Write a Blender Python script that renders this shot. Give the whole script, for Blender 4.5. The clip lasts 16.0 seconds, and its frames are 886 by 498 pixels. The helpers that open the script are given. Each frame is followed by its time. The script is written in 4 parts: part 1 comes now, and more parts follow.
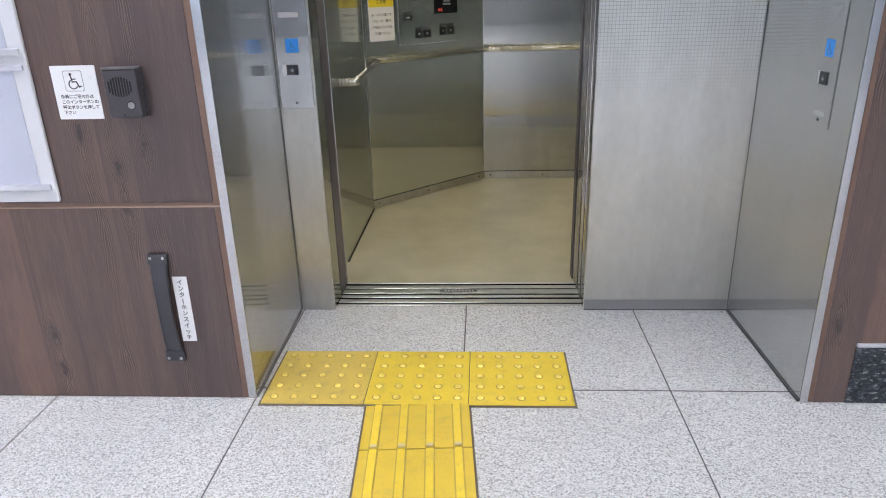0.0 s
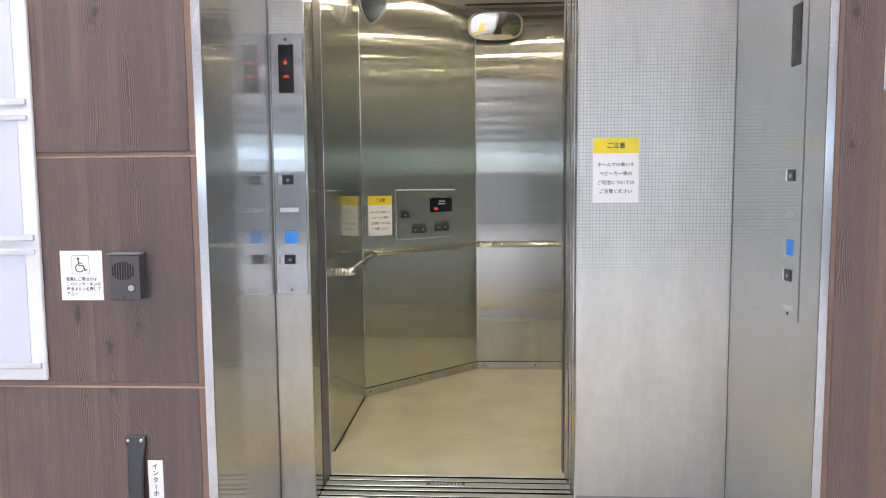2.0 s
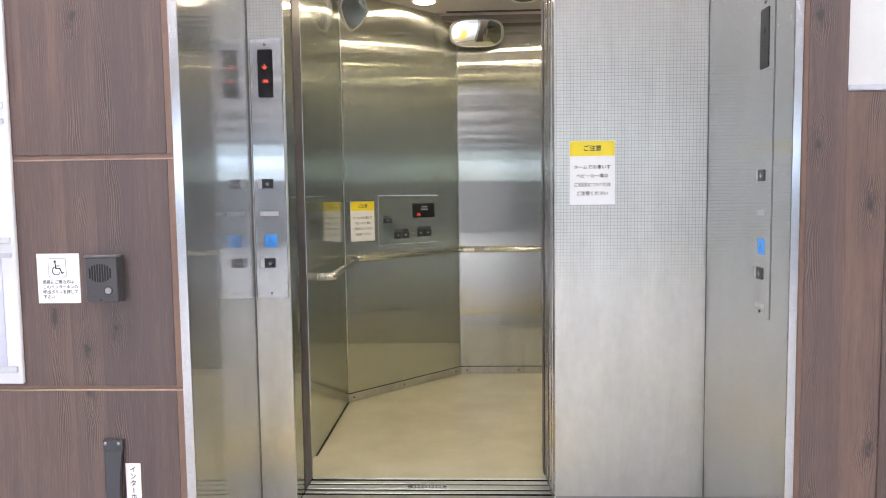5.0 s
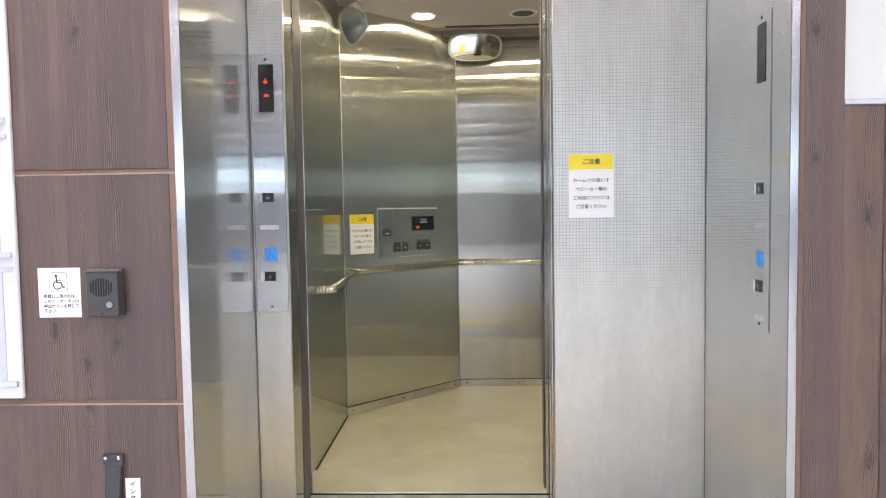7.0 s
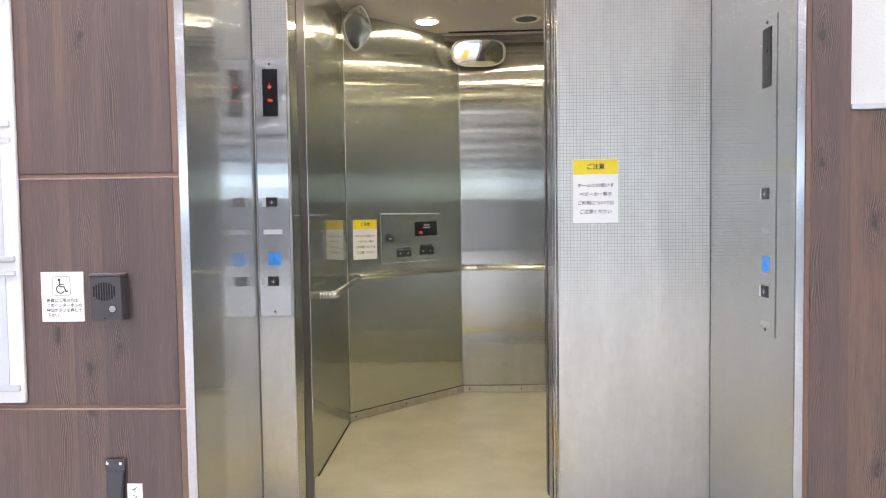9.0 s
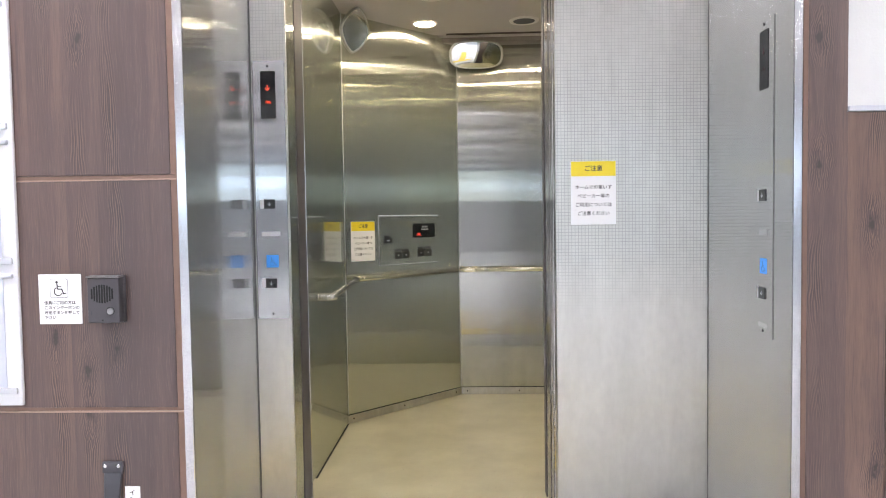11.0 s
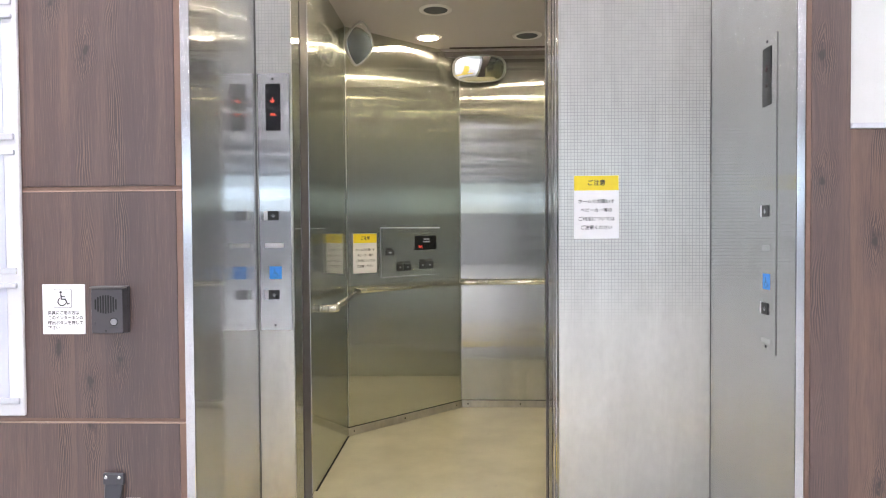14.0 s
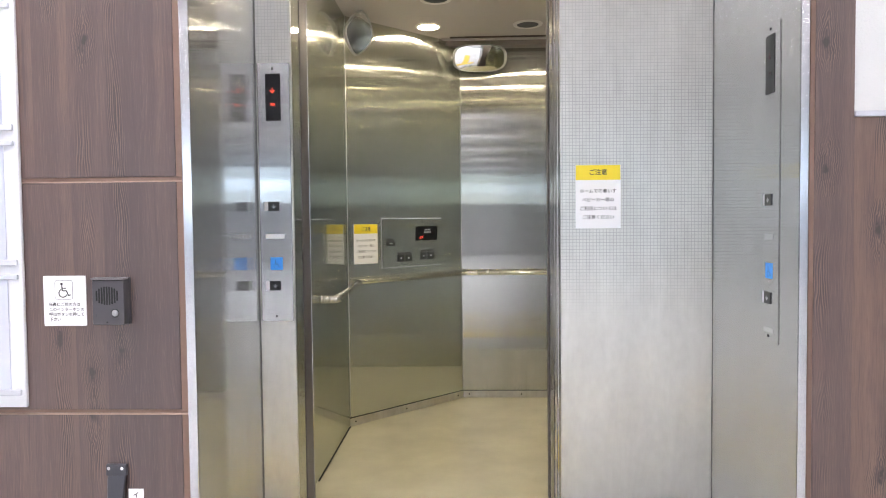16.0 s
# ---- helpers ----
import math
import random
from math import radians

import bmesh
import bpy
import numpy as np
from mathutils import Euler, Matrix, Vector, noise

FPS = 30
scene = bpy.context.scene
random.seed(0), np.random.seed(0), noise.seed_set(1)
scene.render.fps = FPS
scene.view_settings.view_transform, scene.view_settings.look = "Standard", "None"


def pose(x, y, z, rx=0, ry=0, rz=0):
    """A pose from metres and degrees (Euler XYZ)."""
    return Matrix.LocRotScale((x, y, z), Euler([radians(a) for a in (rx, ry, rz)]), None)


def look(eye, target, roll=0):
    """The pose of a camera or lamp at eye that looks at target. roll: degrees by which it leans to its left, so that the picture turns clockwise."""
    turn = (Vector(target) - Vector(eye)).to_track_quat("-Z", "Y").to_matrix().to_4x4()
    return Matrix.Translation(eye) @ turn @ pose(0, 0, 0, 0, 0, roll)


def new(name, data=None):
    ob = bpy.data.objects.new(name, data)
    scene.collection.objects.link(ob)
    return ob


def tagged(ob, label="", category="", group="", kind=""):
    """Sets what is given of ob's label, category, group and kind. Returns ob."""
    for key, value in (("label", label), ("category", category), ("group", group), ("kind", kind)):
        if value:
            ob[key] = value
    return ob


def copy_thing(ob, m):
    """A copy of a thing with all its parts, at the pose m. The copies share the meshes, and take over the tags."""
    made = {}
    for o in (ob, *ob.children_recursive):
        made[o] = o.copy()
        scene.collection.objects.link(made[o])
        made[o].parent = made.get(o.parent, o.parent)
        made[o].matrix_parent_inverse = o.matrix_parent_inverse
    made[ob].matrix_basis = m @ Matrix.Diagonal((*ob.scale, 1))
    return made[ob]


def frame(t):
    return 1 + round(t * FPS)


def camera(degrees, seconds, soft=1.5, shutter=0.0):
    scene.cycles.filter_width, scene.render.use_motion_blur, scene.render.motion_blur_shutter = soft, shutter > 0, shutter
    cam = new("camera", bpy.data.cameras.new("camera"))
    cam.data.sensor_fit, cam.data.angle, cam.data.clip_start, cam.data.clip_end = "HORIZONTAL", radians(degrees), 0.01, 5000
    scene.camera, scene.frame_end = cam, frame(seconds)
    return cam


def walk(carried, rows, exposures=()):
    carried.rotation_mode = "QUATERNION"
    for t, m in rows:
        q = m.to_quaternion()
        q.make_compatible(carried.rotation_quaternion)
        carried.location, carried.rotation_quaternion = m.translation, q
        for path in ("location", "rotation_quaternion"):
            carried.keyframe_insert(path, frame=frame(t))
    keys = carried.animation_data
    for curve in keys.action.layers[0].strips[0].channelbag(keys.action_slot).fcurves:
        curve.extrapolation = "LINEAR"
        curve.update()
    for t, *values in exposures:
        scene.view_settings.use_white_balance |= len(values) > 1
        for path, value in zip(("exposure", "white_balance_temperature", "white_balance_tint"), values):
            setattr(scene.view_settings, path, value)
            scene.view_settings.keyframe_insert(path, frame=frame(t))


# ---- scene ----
cam = camera(66.2, 16.0, 1.0)
PATH = [
    (0, (0.097, 0.034, 1.123), (-0.022, 1.898, 0.406), -1.6),
    (0.5, (0.157, 0.002, 1.131), (0.047, 1.914, 0.556), -1.2),
    (1, (0.16, -0.007, 1.13), (0.048, 1.944, 0.706), -1.4),
    (1.5, (0.146, -0.016, 1.125), (-0.012, 1.965, 0.894), -1.1),
    (2, (0.146, -0.018, 1.118), (0.027, 1.971, 0.947), -0.5),
    (2.5, (0.16, -0.03, 1.111), (0.058, 1.962, 0.96), -0.9),
    (3, (0.171, -0.034, 1.103), (0.083, 1.96, 0.973), -0.6),
    (3.5, (0.177, -0.039, 1.097), (0.089, 1.953, 0.948), -0.8),
    (6, (0.169, -0.035, 1.096), (0.091, 1.959, 0.968), -0.8),
    (6.5, (0.165, -0.039, 1.097), (0.091, 1.956, 0.986), -0.9),
    (7, (0.17, -0.043, 1.1), (0.093, 1.953, 0.991), -0.9),
    (7.5, (0.171, -0.043, 1.097), (0.089, 1.953, 0.996), -0.9),
    (8, (0.165, -0.041, 1.098), (0.09, 1.956, 1.003), -0.8),
    (8.5, (0.166, -0.037, 1.097), (0.082, 1.958, 0.994), -0.8),
    (9, (0.164, -0.036, 1.096), (0.081, 1.96, 1.005), -0.8),
    (11.5, (0.163, -0.037, 1.097), (0.089, 1.96, 1.014), -0.8),
    (12, (0.163, -0.036, 1.099), (0.092, 1.961, 1.024), -0.7),
    (12.5, (0.163, -0.037, 1.1), (0.093, 1.961, 1.026), -0.7),
    (13, (0.157, -0.036, 1.1), (0.08, 1.961, 1.03), -0.6),
    (13.5, (0.154, -0.038, 1.1), (0.084, 1.96, 1.041), -0.3),
    (14, (0.153, -0.041, 1.1), (0.077, 1.957, 1.049), -0.4),
    (14.5, (0.154, -0.043, 1.099), (0.078, 1.955, 1.044), -0.5),
    (15, (0.151, -0.042, 1.1), (0.077, 1.955, 1.038), -0.4),
    (15.5, (0.15, -0.04, 1.099), (0.075, 1.957, 1.027), -0.5),
    (16, (0.149, -0.035, 1.098), (0.072, 1.962, 1.02), -0.6),
]
EXPOSURES = [(0, -0.55, 6180, 12.5), (0.5, -0.40, 6230, 12.5), (1.0, -0.21, 6280, 13), (1.5, -0.09, 6380, 13.5), (2.0, -0.11, 6460, 13.5), (2.5, -0.08, 6500, 13.5), (3.0, -0.01, 6520, 13.5), (16.0, 0.0, 6540, 13.5)]
walk(cam, [(t, look(eye, target, roll)) for t, eye, target, roll in PATH], EXPOSURES)

HALL_LIGHT, CAR_LIGHT, WINDOW_LIGHT = 41.5, 134.0, 27.0

# ---- world and exposure ----
world = bpy.data.worlds.new("daylight")
scene.world = world
world.use_nodes = True
wn, wl = world.node_tree.nodes, world.node_tree.links
sky = wn.new("ShaderNodeTexSky")
sky.sky_type, sky.sun_disc = "NISHITA", False
sky.sun_elevation, sky.sun_rotation = radians(50), radians(200)
wl.new(sky.outputs[0], wn["Background"].inputs[0])
wn["Background"].inputs[1].default_value = 0.12

# daylight standing in the far hall windows
for wx in (-6.3, -2.1, 2.1, 6.3):
    for wz, share in ((1.87, 0.27), (2.20, 0.46), (2.53, 0.20)):
        lamp = bpy.data.lights.new("window_daylight", "AREA")
        lamp.shape, lamp.size, lamp.size_y = "RECTANGLE", 3.9, 0.33
        lamp.energy, lamp.color = WINDOW_LIGHT * share * {-6.3: 3.4, -2.1: 0.42, 2.1: 0.42, 6.3: 2.8}[wx], (0.62, 0.80, 1.0)
        new("window_daylight", lamp).matrix_world = look((wx, -13.99, wz), (wx, 0, wz))

# plan of the place (metres)
WOOD_Y = 1.727      # face of the wood-clad wall
FRONT_Y = 2.32      # face of the lift's steel front
L_FRONT, L_BACK = -0.576, -0.589    # steel reveal beside the call panel
R_FRONT, R_BACK = 0.988, 0.981
DOOR_L, DOOR_R, DOOR_H = -0.463, 0.464, 2.1
HALL_TOP = 2.80
CAR_TOP = 2.195
CL, CB = Vector((-0.507, 3.574, 0)), Vector((0.103, 4.190, 0))   # ends of the slanting car wall
CAR_R, CAR_BACK, CAR_FRONT = 1.0, 4.190, 2.576

# ---- helpers of this scene ----
ORIGIN = {}


def box(u0, u1, v0, v1, w0, w1, bevel=0.0, seg=1):
    bm = bmesh.new()
    bmesh.ops.create_cube(bm, size=1)
    for v in bm.verts:
        v.co = Vector(((u0 + u1) / 2 + v.co.x * (u1 - u0), (v0 + v1) / 2 + v.co.y * (v1 - v0), (w0 + w1) / 2 + v.co.z * (w1 - w0)))
    if bevel:
        bmesh.ops.bevel(bm, geom=list(bm.edges), offset=bevel, segments=seg, affect="EDGES", profile=0.5)
    return bm


def plate(u0, u1, v0, v1, w0, w1, corner=0.004, seg=4, bevel=0.0):
    """A flat plate with rounded corners, in the (u, v) plane, from depth w0 to w1."""
    bm = bmesh.new()
    ring = []
    for cx, cy, a0 in ((u1 - corner, v1 - corner, 0), (u0 + corner, v1 - corner, 90), (u0 + corner, v0 + corner, 180), (u1 - corner, v0 + corner, 270)):
        for i in range(seg + 1):
            a = radians(a0 + 90 * i / seg)
            ring.append((cx + corner * math.cos(a), cy + corner * math.sin(a)))
    return prism(bm, ring, w0, w1, bevel)


def prism(bm, ring, w0, w1, bevel=0.0):
    low = [bm.verts.new((x, y, w0)) for x, y in ring]
    high = [bm.verts.new((x, y, w1 - bevel)) for x, y in ring]
    n = len(ring)
    for i in range(n):
        bm.faces.new((low[i], low[(i + 1) % n], high[(i + 1) % n], high[i]))
    if bevel:
        cx, cy = sum(p[0] for p in ring) / n, sum(p[1] for p in ring) / n
        top = []
        for x, y in ring:
            d = Vector((cx - x, cy - y, 0)).normalized() * bevel
            top.append(bm.verts.new((x + d.x, y + d.y, w1)))
        for i in range(n):
            bm.faces.new((high[i], high[(i + 1) % n], top[(i + 1) % n], top[i]))
        high = top
    bm.faces.new(high)
    bm.faces.new(low[::-1])
    return bm


def disc(cx, cy, r, w0, w1, n=24, bevel=0.0):
    bm = bmesh.new()
    return prism(bm, [(cx + r * math.cos(2 * math.pi * i / n), cy + r * math.sin(2 * math.pi * i / n)) for i in range(n)], w0, w1, bevel)


def merge(*bms):
    out = bmesh.new()
    for b in bms:
        me = bpy.data.meshes.new("tmp")
        b.to_mesh(me)
        b.free()
        out.from_mesh(me)
        bpy.data.meshes.remove(me)
    return out


def surf(origin, right):
    """Local axes on a wall: u to the right, v up, w out of the wall."""
    r = Vector(right).normalized()
    up = Vector((0, 0, 1))
    n = r.cross(up)
    m = Matrix((r, up, n)).transposed().to_4x4()
    return Matrix.Translation(origin) @ m


def tube(points, radius, n=12, squash=1.0, cap=True):
    """A bar of round or oval section swept along points."""
    bm = bmesh.new()
    rings = []
    pts = [Vector(p) for p in points]
    for i, p in enumerate(pts):
        d = ((pts[min(i + 1, len(pts) - 1)] - p).normalized() + (p - pts[max(i - 1, 0)]).normalized()).normalized()
        side = d.cross(Vector((0, 0, 1)))
        side = side.normalized() if side.length > 1e-4 else Vector((1, 0, 0))
        up = side.cross(d).normalized()
        rings.append([bm.verts.new(p + radius * (math.cos(2 * math.pi * k / n) * side * squash + math.sin(2 * math.pi * k / n) * up)) for k in range(n)])
    for a, b in zip(rings, rings[1:]):
        for k in range(n):
            bm.faces.new((a[k], a[(k + 1) % n], b[(k + 1) % n], b[k]))
    if cap:
        bm.faces.new(rings[0][::-1])
        bm.faces.new(rings[-1])
    return bm


def finish(name, bm, material, smooth=False):
    bmesh.ops.recalc_face_normals(bm, faces=list(bm.faces))
    me = bpy.data.meshes.new(name)
    bm.to_mesh(me)
    bm.free()
    me.materials.append(material)
    if smooth:
        for p in me.polygons:
            p.use_smooth = True
    return me


def thing(name, origin, label, category, group=""):
    ob = new(name)
    ob.location = origin
    ob.empty_display_size = 0.05
    ORIGIN[ob] = Vector(origin)
    return tagged(ob, label, category, group)


def part(name, bm, material, parent, label="", m=None, smooth=False):
    if m is not None:
        bm.transform(m)
    bm.transform(Matrix.Translation(-ORIGIN[parent]))
    ob = new(name, finish(name, bm, material, smooth))
    ob.parent = parent
    ORIGIN[ob] = ORIGIN[parent]
    return tagged(ob, label)


def structure(name, bm, material, label, category, m=None, smooth=False):
    if m is not None:
        bm.transform(m)
    ob = new(name, finish(name, bm, material, smooth))
    ORIGIN[ob] = Vector((0, 0, 0))
    return tagged(ob, label, category, "", "structure")


def lettering(body, size, u, v, w, align="CENTER", spacing=1.0, vertical=False, bold=0.0):
    """Raised lettering in the built-in font, in local (u, v) with its face at depth w."""
    cu = bpy.data.curves.new("lettering", "FONT")
    cu.body = "\n".join(body) if vertical else body
    cu.size, cu.align_x, cu.align_y = size, align, "CENTER"
    cu.space_character, cu.space_line = spacing, spacing if vertical else 1.0
    cu.resolution_u = 3
    ob = new("lettering", cu)
    bpy.context.view_layer.update()
    me = bpy.data.meshes.new_from_object(ob.evaluated_get(bpy.context.evaluated_depsgraph_get()))
    bm = bmesh.new()
    bm.from_mesh(me)
    bpy.data.objects.remove(ob)
    bpy.data.meshes.remove(me)
    bm.transform(Matrix.Translation((u, v, w)))
    if bold:
        # thicker strokes: the same outline laid again, a hair aside
        copies = []
        for i, (du, dv) in enumerate(((1, 0), (-1, 0), (0, 1), (0, -1))):
            c = bm.copy()
            c.transform(Matrix.Translation((du * bold, dv * bold, 0.00003 * (i + 1))))
            copies.append(c)
        bm = merge(bm, *copies)
    return bm


# ---- materials ----
def material(name, color=(0.5, 0.5, 0.5), rough=0.5, metal=0.0):
    m = bpy.data.materials.new(name)
    m.use_nodes = True
    b = m.node_tree.nodes["Principled BSDF"]
    b.inputs["Base Color"].default_value = (*color, 1)
    b.inputs["Roughness"].default_value = rough
    b.inputs["Metallic"].default_value = metal
    return m, m.node_tree, b


def put(nt, kind, ins=None, **props):
    n = nt.nodes.new("ShaderNode" + kind)
    for k, v in props.items():
        setattr(n, k, v)
    for k, v in (ins or {}).items():
        s = n.inputs[k]
        if isinstance(v, bpy.types.NodeSocket):
            nt.links.new(v, s)
        else:
            s.default_value = v
    return n


def math_node(nt, op, a, b=0.0, c=0.0):
    return put(nt, "Math", {0: a, 1: b, 2: c}, operation=op).outputs[0]


def spot(nt, scale=(1, 1, 1), turn=0.0):
    g = put(nt, "NewGeometry")
    return put(nt, "Mapping", {"Vector": g.outputs["Position"], "Scale": scale, "Rotation": (0, 0, turn)}).outputs[0]


def noise_at(nt, vec, scale, detail=4.0, rough=0.55, distortion=0.0):
    return put(nt, "TexNoise", {"Vector": vec, "Scale": scale, "Detail": detail, "Roughness": rough, "Distortion": distortion}).outputs["Fac"]


def ramp(nt, fac, *stops):
    r = put(nt, "ValToRGB", {"Fac": fac})
    els = r.color_ramp.elements
    while len(els) < len(stops):
        els.new(0.5)
    for e, (p, c) in zip(els, stops):
        e.position = p
        e.color = (*c, 1) if len(c) == 3 else c
    return r.outputs["Color"]


def blend(nt, fac, a, b, mode="MIX"):
    n = put(nt, "Mix", {"Factor": fac, 6: a if isinstance(a, bpy.types.NodeSocket) else (*a, 1), 7: b if isinstance(b, bpy.types.NodeSocket) else (*b, 1)}, data_type="RGBA", blend_type=mode)
    return n.outputs[2]


def grey(v):
    return (v, v, v)


def bump(nt, b, height, strength, distance=0.001):
    n = put(nt, "Bump", {"Height": height, "Strength": strength, "Distance": distance})
    nt.links.new(n.outputs[0], b.inputs["Normal"])
    return n


def steel(name, color, rough, aniso, wave=0.0, dots=0.0, turn=0.0, hairline=None, stain=0.0):
    """Stainless steel sheet with a vertical hairline finish: it smears what it mirrors sideways."""
    m, nt, b = material(name, color, rough, 1.0)
    hair = noise_at(nt, spot(nt, (900, 900, 2.2), turn), 1.0, 3)
    smear = noise_at(nt, spot(nt, (2.6, 2.6, 3.4)), 1.0, 5)
    scuff = noise_at(nt, spot(nt, (22, 22, 9)), 1.0, 4)
    r = math_node(nt, "MULTIPLY_ADD", hair, 0.01, rough - 0.005)
    r = math_node(nt, "MULTIPLY_ADD", smear, 0.05, math_node(nt, "SUBTRACT", r, 0.025))
    nt.links.new(r, b.inputs["Roughness"])
    tone = math_node(nt, "MULTIPLY_ADD", scuff, 0.05, math_node(nt, "MULTIPLY_ADD", smear, 0.12, 0.89))
    if stain:
        # runs and wiped smears of old cleaning marks
        runs = noise_at(nt, spot(nt, (11, 11, 2.6)), 1.0, 6, 0.65, 0.4)
        blots = noise_at(nt, spot(nt, (34, 34, 22)), 1.0, 4, 0.6)
        tone = math_node(nt, "MULTIPLY_ADD", math_node(nt, "SUBTRACT", runs, 0.5), 2.0 * stain, tone)
        tone = math_node(nt, "MULTIPLY_ADD", math_node(nt, "SUBTRACT", blots, 0.5), stain, tone)
    nt.links.new(blend(nt, 1.0, color, put(nt, "CombineColor", {0: tone, 1: tone, 2: tone}).outputs[0], "MULTIPLY"), b.inputs["Base Color"])
    b.inputs["Anisotropic"].default_value = aniso
    g = put(nt, "NewGeometry")
    t = put(nt, "VectorMath", {0: g.outputs["Normal"], 1: (0, 0, 1)}, operation="CROSS_PRODUCT")
    nt.links.new(t.outputs[0], b.inputs["Tangent"])
    height = math_node(nt, "MULTIPLY", hair, 0.001)
    if wave:
        height = math_node(nt, "MULTIPLY_ADD", noise_at(nt, spot(nt, (2.1, 2.1, 3.2)), 1.0, 1), wave, height)
    if dots:
        p = put(nt, "SeparateXYZ", {0: spot(nt, (1 / dots, 1 / dots, 1 / dots))})
        gx = math_node(nt, "PINGPONG", p.outputs[0], 0.5)
        gz = math_node(nt, "PINGPONG", p.outputs[2], 0.5)
        cell = math_node(nt, "MINIMUM", gx, gz)
        pad = put(nt, "MapRange", {0: cell, 1: 0.03, 2: 0.13}, interpolation_type="SMOOTHSTEP").outputs[0]
        # the grid fades out towards the floor
        low_fade = put(nt, "MapRange", {0: math_node(nt, "MULTIPLY", p.outputs[2], dots), 1: 0.72, 2: 1.02}, interpolation_type="SMOOTHSTEP").outputs[0]
        # relief is even; this fades it where reflections wash it out above
        high_fade = put(nt, "MapRange", {0: math_node(nt, "MULTIPLY", p.outputs[2], dots), 1: 1.48, 2: 1.72, 3: 1.0, 4: 0.5}, interpolation_type="SMOOTHSTEP").outputs[0]
        groove = math_node(nt, "MULTIPLY", math_node(nt, "SUBTRACT", 1.0, pad), math_node(nt, "MULTIPLY", low_fade, high_fade))
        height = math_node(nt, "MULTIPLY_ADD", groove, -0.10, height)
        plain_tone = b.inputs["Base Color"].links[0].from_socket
        # shade of the grooves is also put into the base colour
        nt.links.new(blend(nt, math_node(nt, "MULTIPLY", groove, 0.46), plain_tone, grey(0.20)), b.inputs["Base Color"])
    nrm = bump(nt, b, height, 1.0, 0.001)
    if hairline:
        # two sharper shares of the reflection: one drawn wide by the hairlines, one almost a mirror
        wide, flat, share, clear, fine = hairline
        tint = b.inputs["Base Color"].links[0].from_socket
        h1 = put(nt, "BsdfAnisotropic", {"Roughness": (wide * flat) ** 0.25, "Anisotropy": math.sqrt(flat / wide) - 1, "Normal": nrm.outputs[0], "Tangent": t.outputs[0], "Color": tint})
        h2 = put(nt, "BsdfAnisotropic", {"Roughness": fine, "Anisotropy": -0.8, "Normal": nrm.outputs[0], "Tangent": t.outputs[0], "Color": tint})
        mix = put(nt, "MixShader", {0: share, 1: b.outputs[0], 2: h1.outputs[0]})
        mix = put(nt, "MixShader", {0: clear, 1: mix.outputs[0], 2: h2.outputs[0]})
        nt.links.new(mix.outputs[0], nt.nodes["Material Output"].inputs["Surface"])
    return m


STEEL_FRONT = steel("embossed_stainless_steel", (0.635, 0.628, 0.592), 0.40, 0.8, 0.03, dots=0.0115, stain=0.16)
STEEL_SIDE = steel("brushed_stainless_steel", (0.65, 0.655, 0.655), 0.42, 1.0, 0.05, hairline=(0.12, 0.0020, 0.60, 0.42, 0.05), stain=0.08)
STEEL_CAR_SIDE = steel("clear_hairline_steel", (0.73, 0.755, 0.71), 0.34, 0.8, 0.10, hairline=(0.10, 0.0014, 0.74, 0.42, 0.03))
STEEL_CAR = steel("hairline_car_steel", (0.685, 0.703, 0.648), 0.38, 1.0, 0.17, hairline=(0.20, 0.0014, 0.74, 0.30, 0.05))
# back wall: stained, and darker than STEEL_CAR to dim the mirrored hall
STEEL_BACK = steel("stained_dimmed_car_steel", (0.57, 0.575, 0.55), 0.30, 1.0, 0.14, hairline=(0.24, 0.0014, 0.76, 0.14, 0.06), stain=0.22)
STEEL_TRIM = steel("polished_steel_trim", (0.57, 0.57, 0.585), 0.2, 0.3)
STEEL_EDGE = steel("worn_door_edge_steel", (0.60, 0.59, 0.575), 0.3, 0.6, hairline=(0.05, 0.002, 0.6, 0.55, 0.06))
STEEL_KICK = steel("bright_kick_steel", (0.60, 0.59, 0.57), 0.3, 0.5, stain=0.3)
STEEL_DULL = steel("dull_dark_steel", (0.38, 0.38, 0.38), 0.42, 0.5)


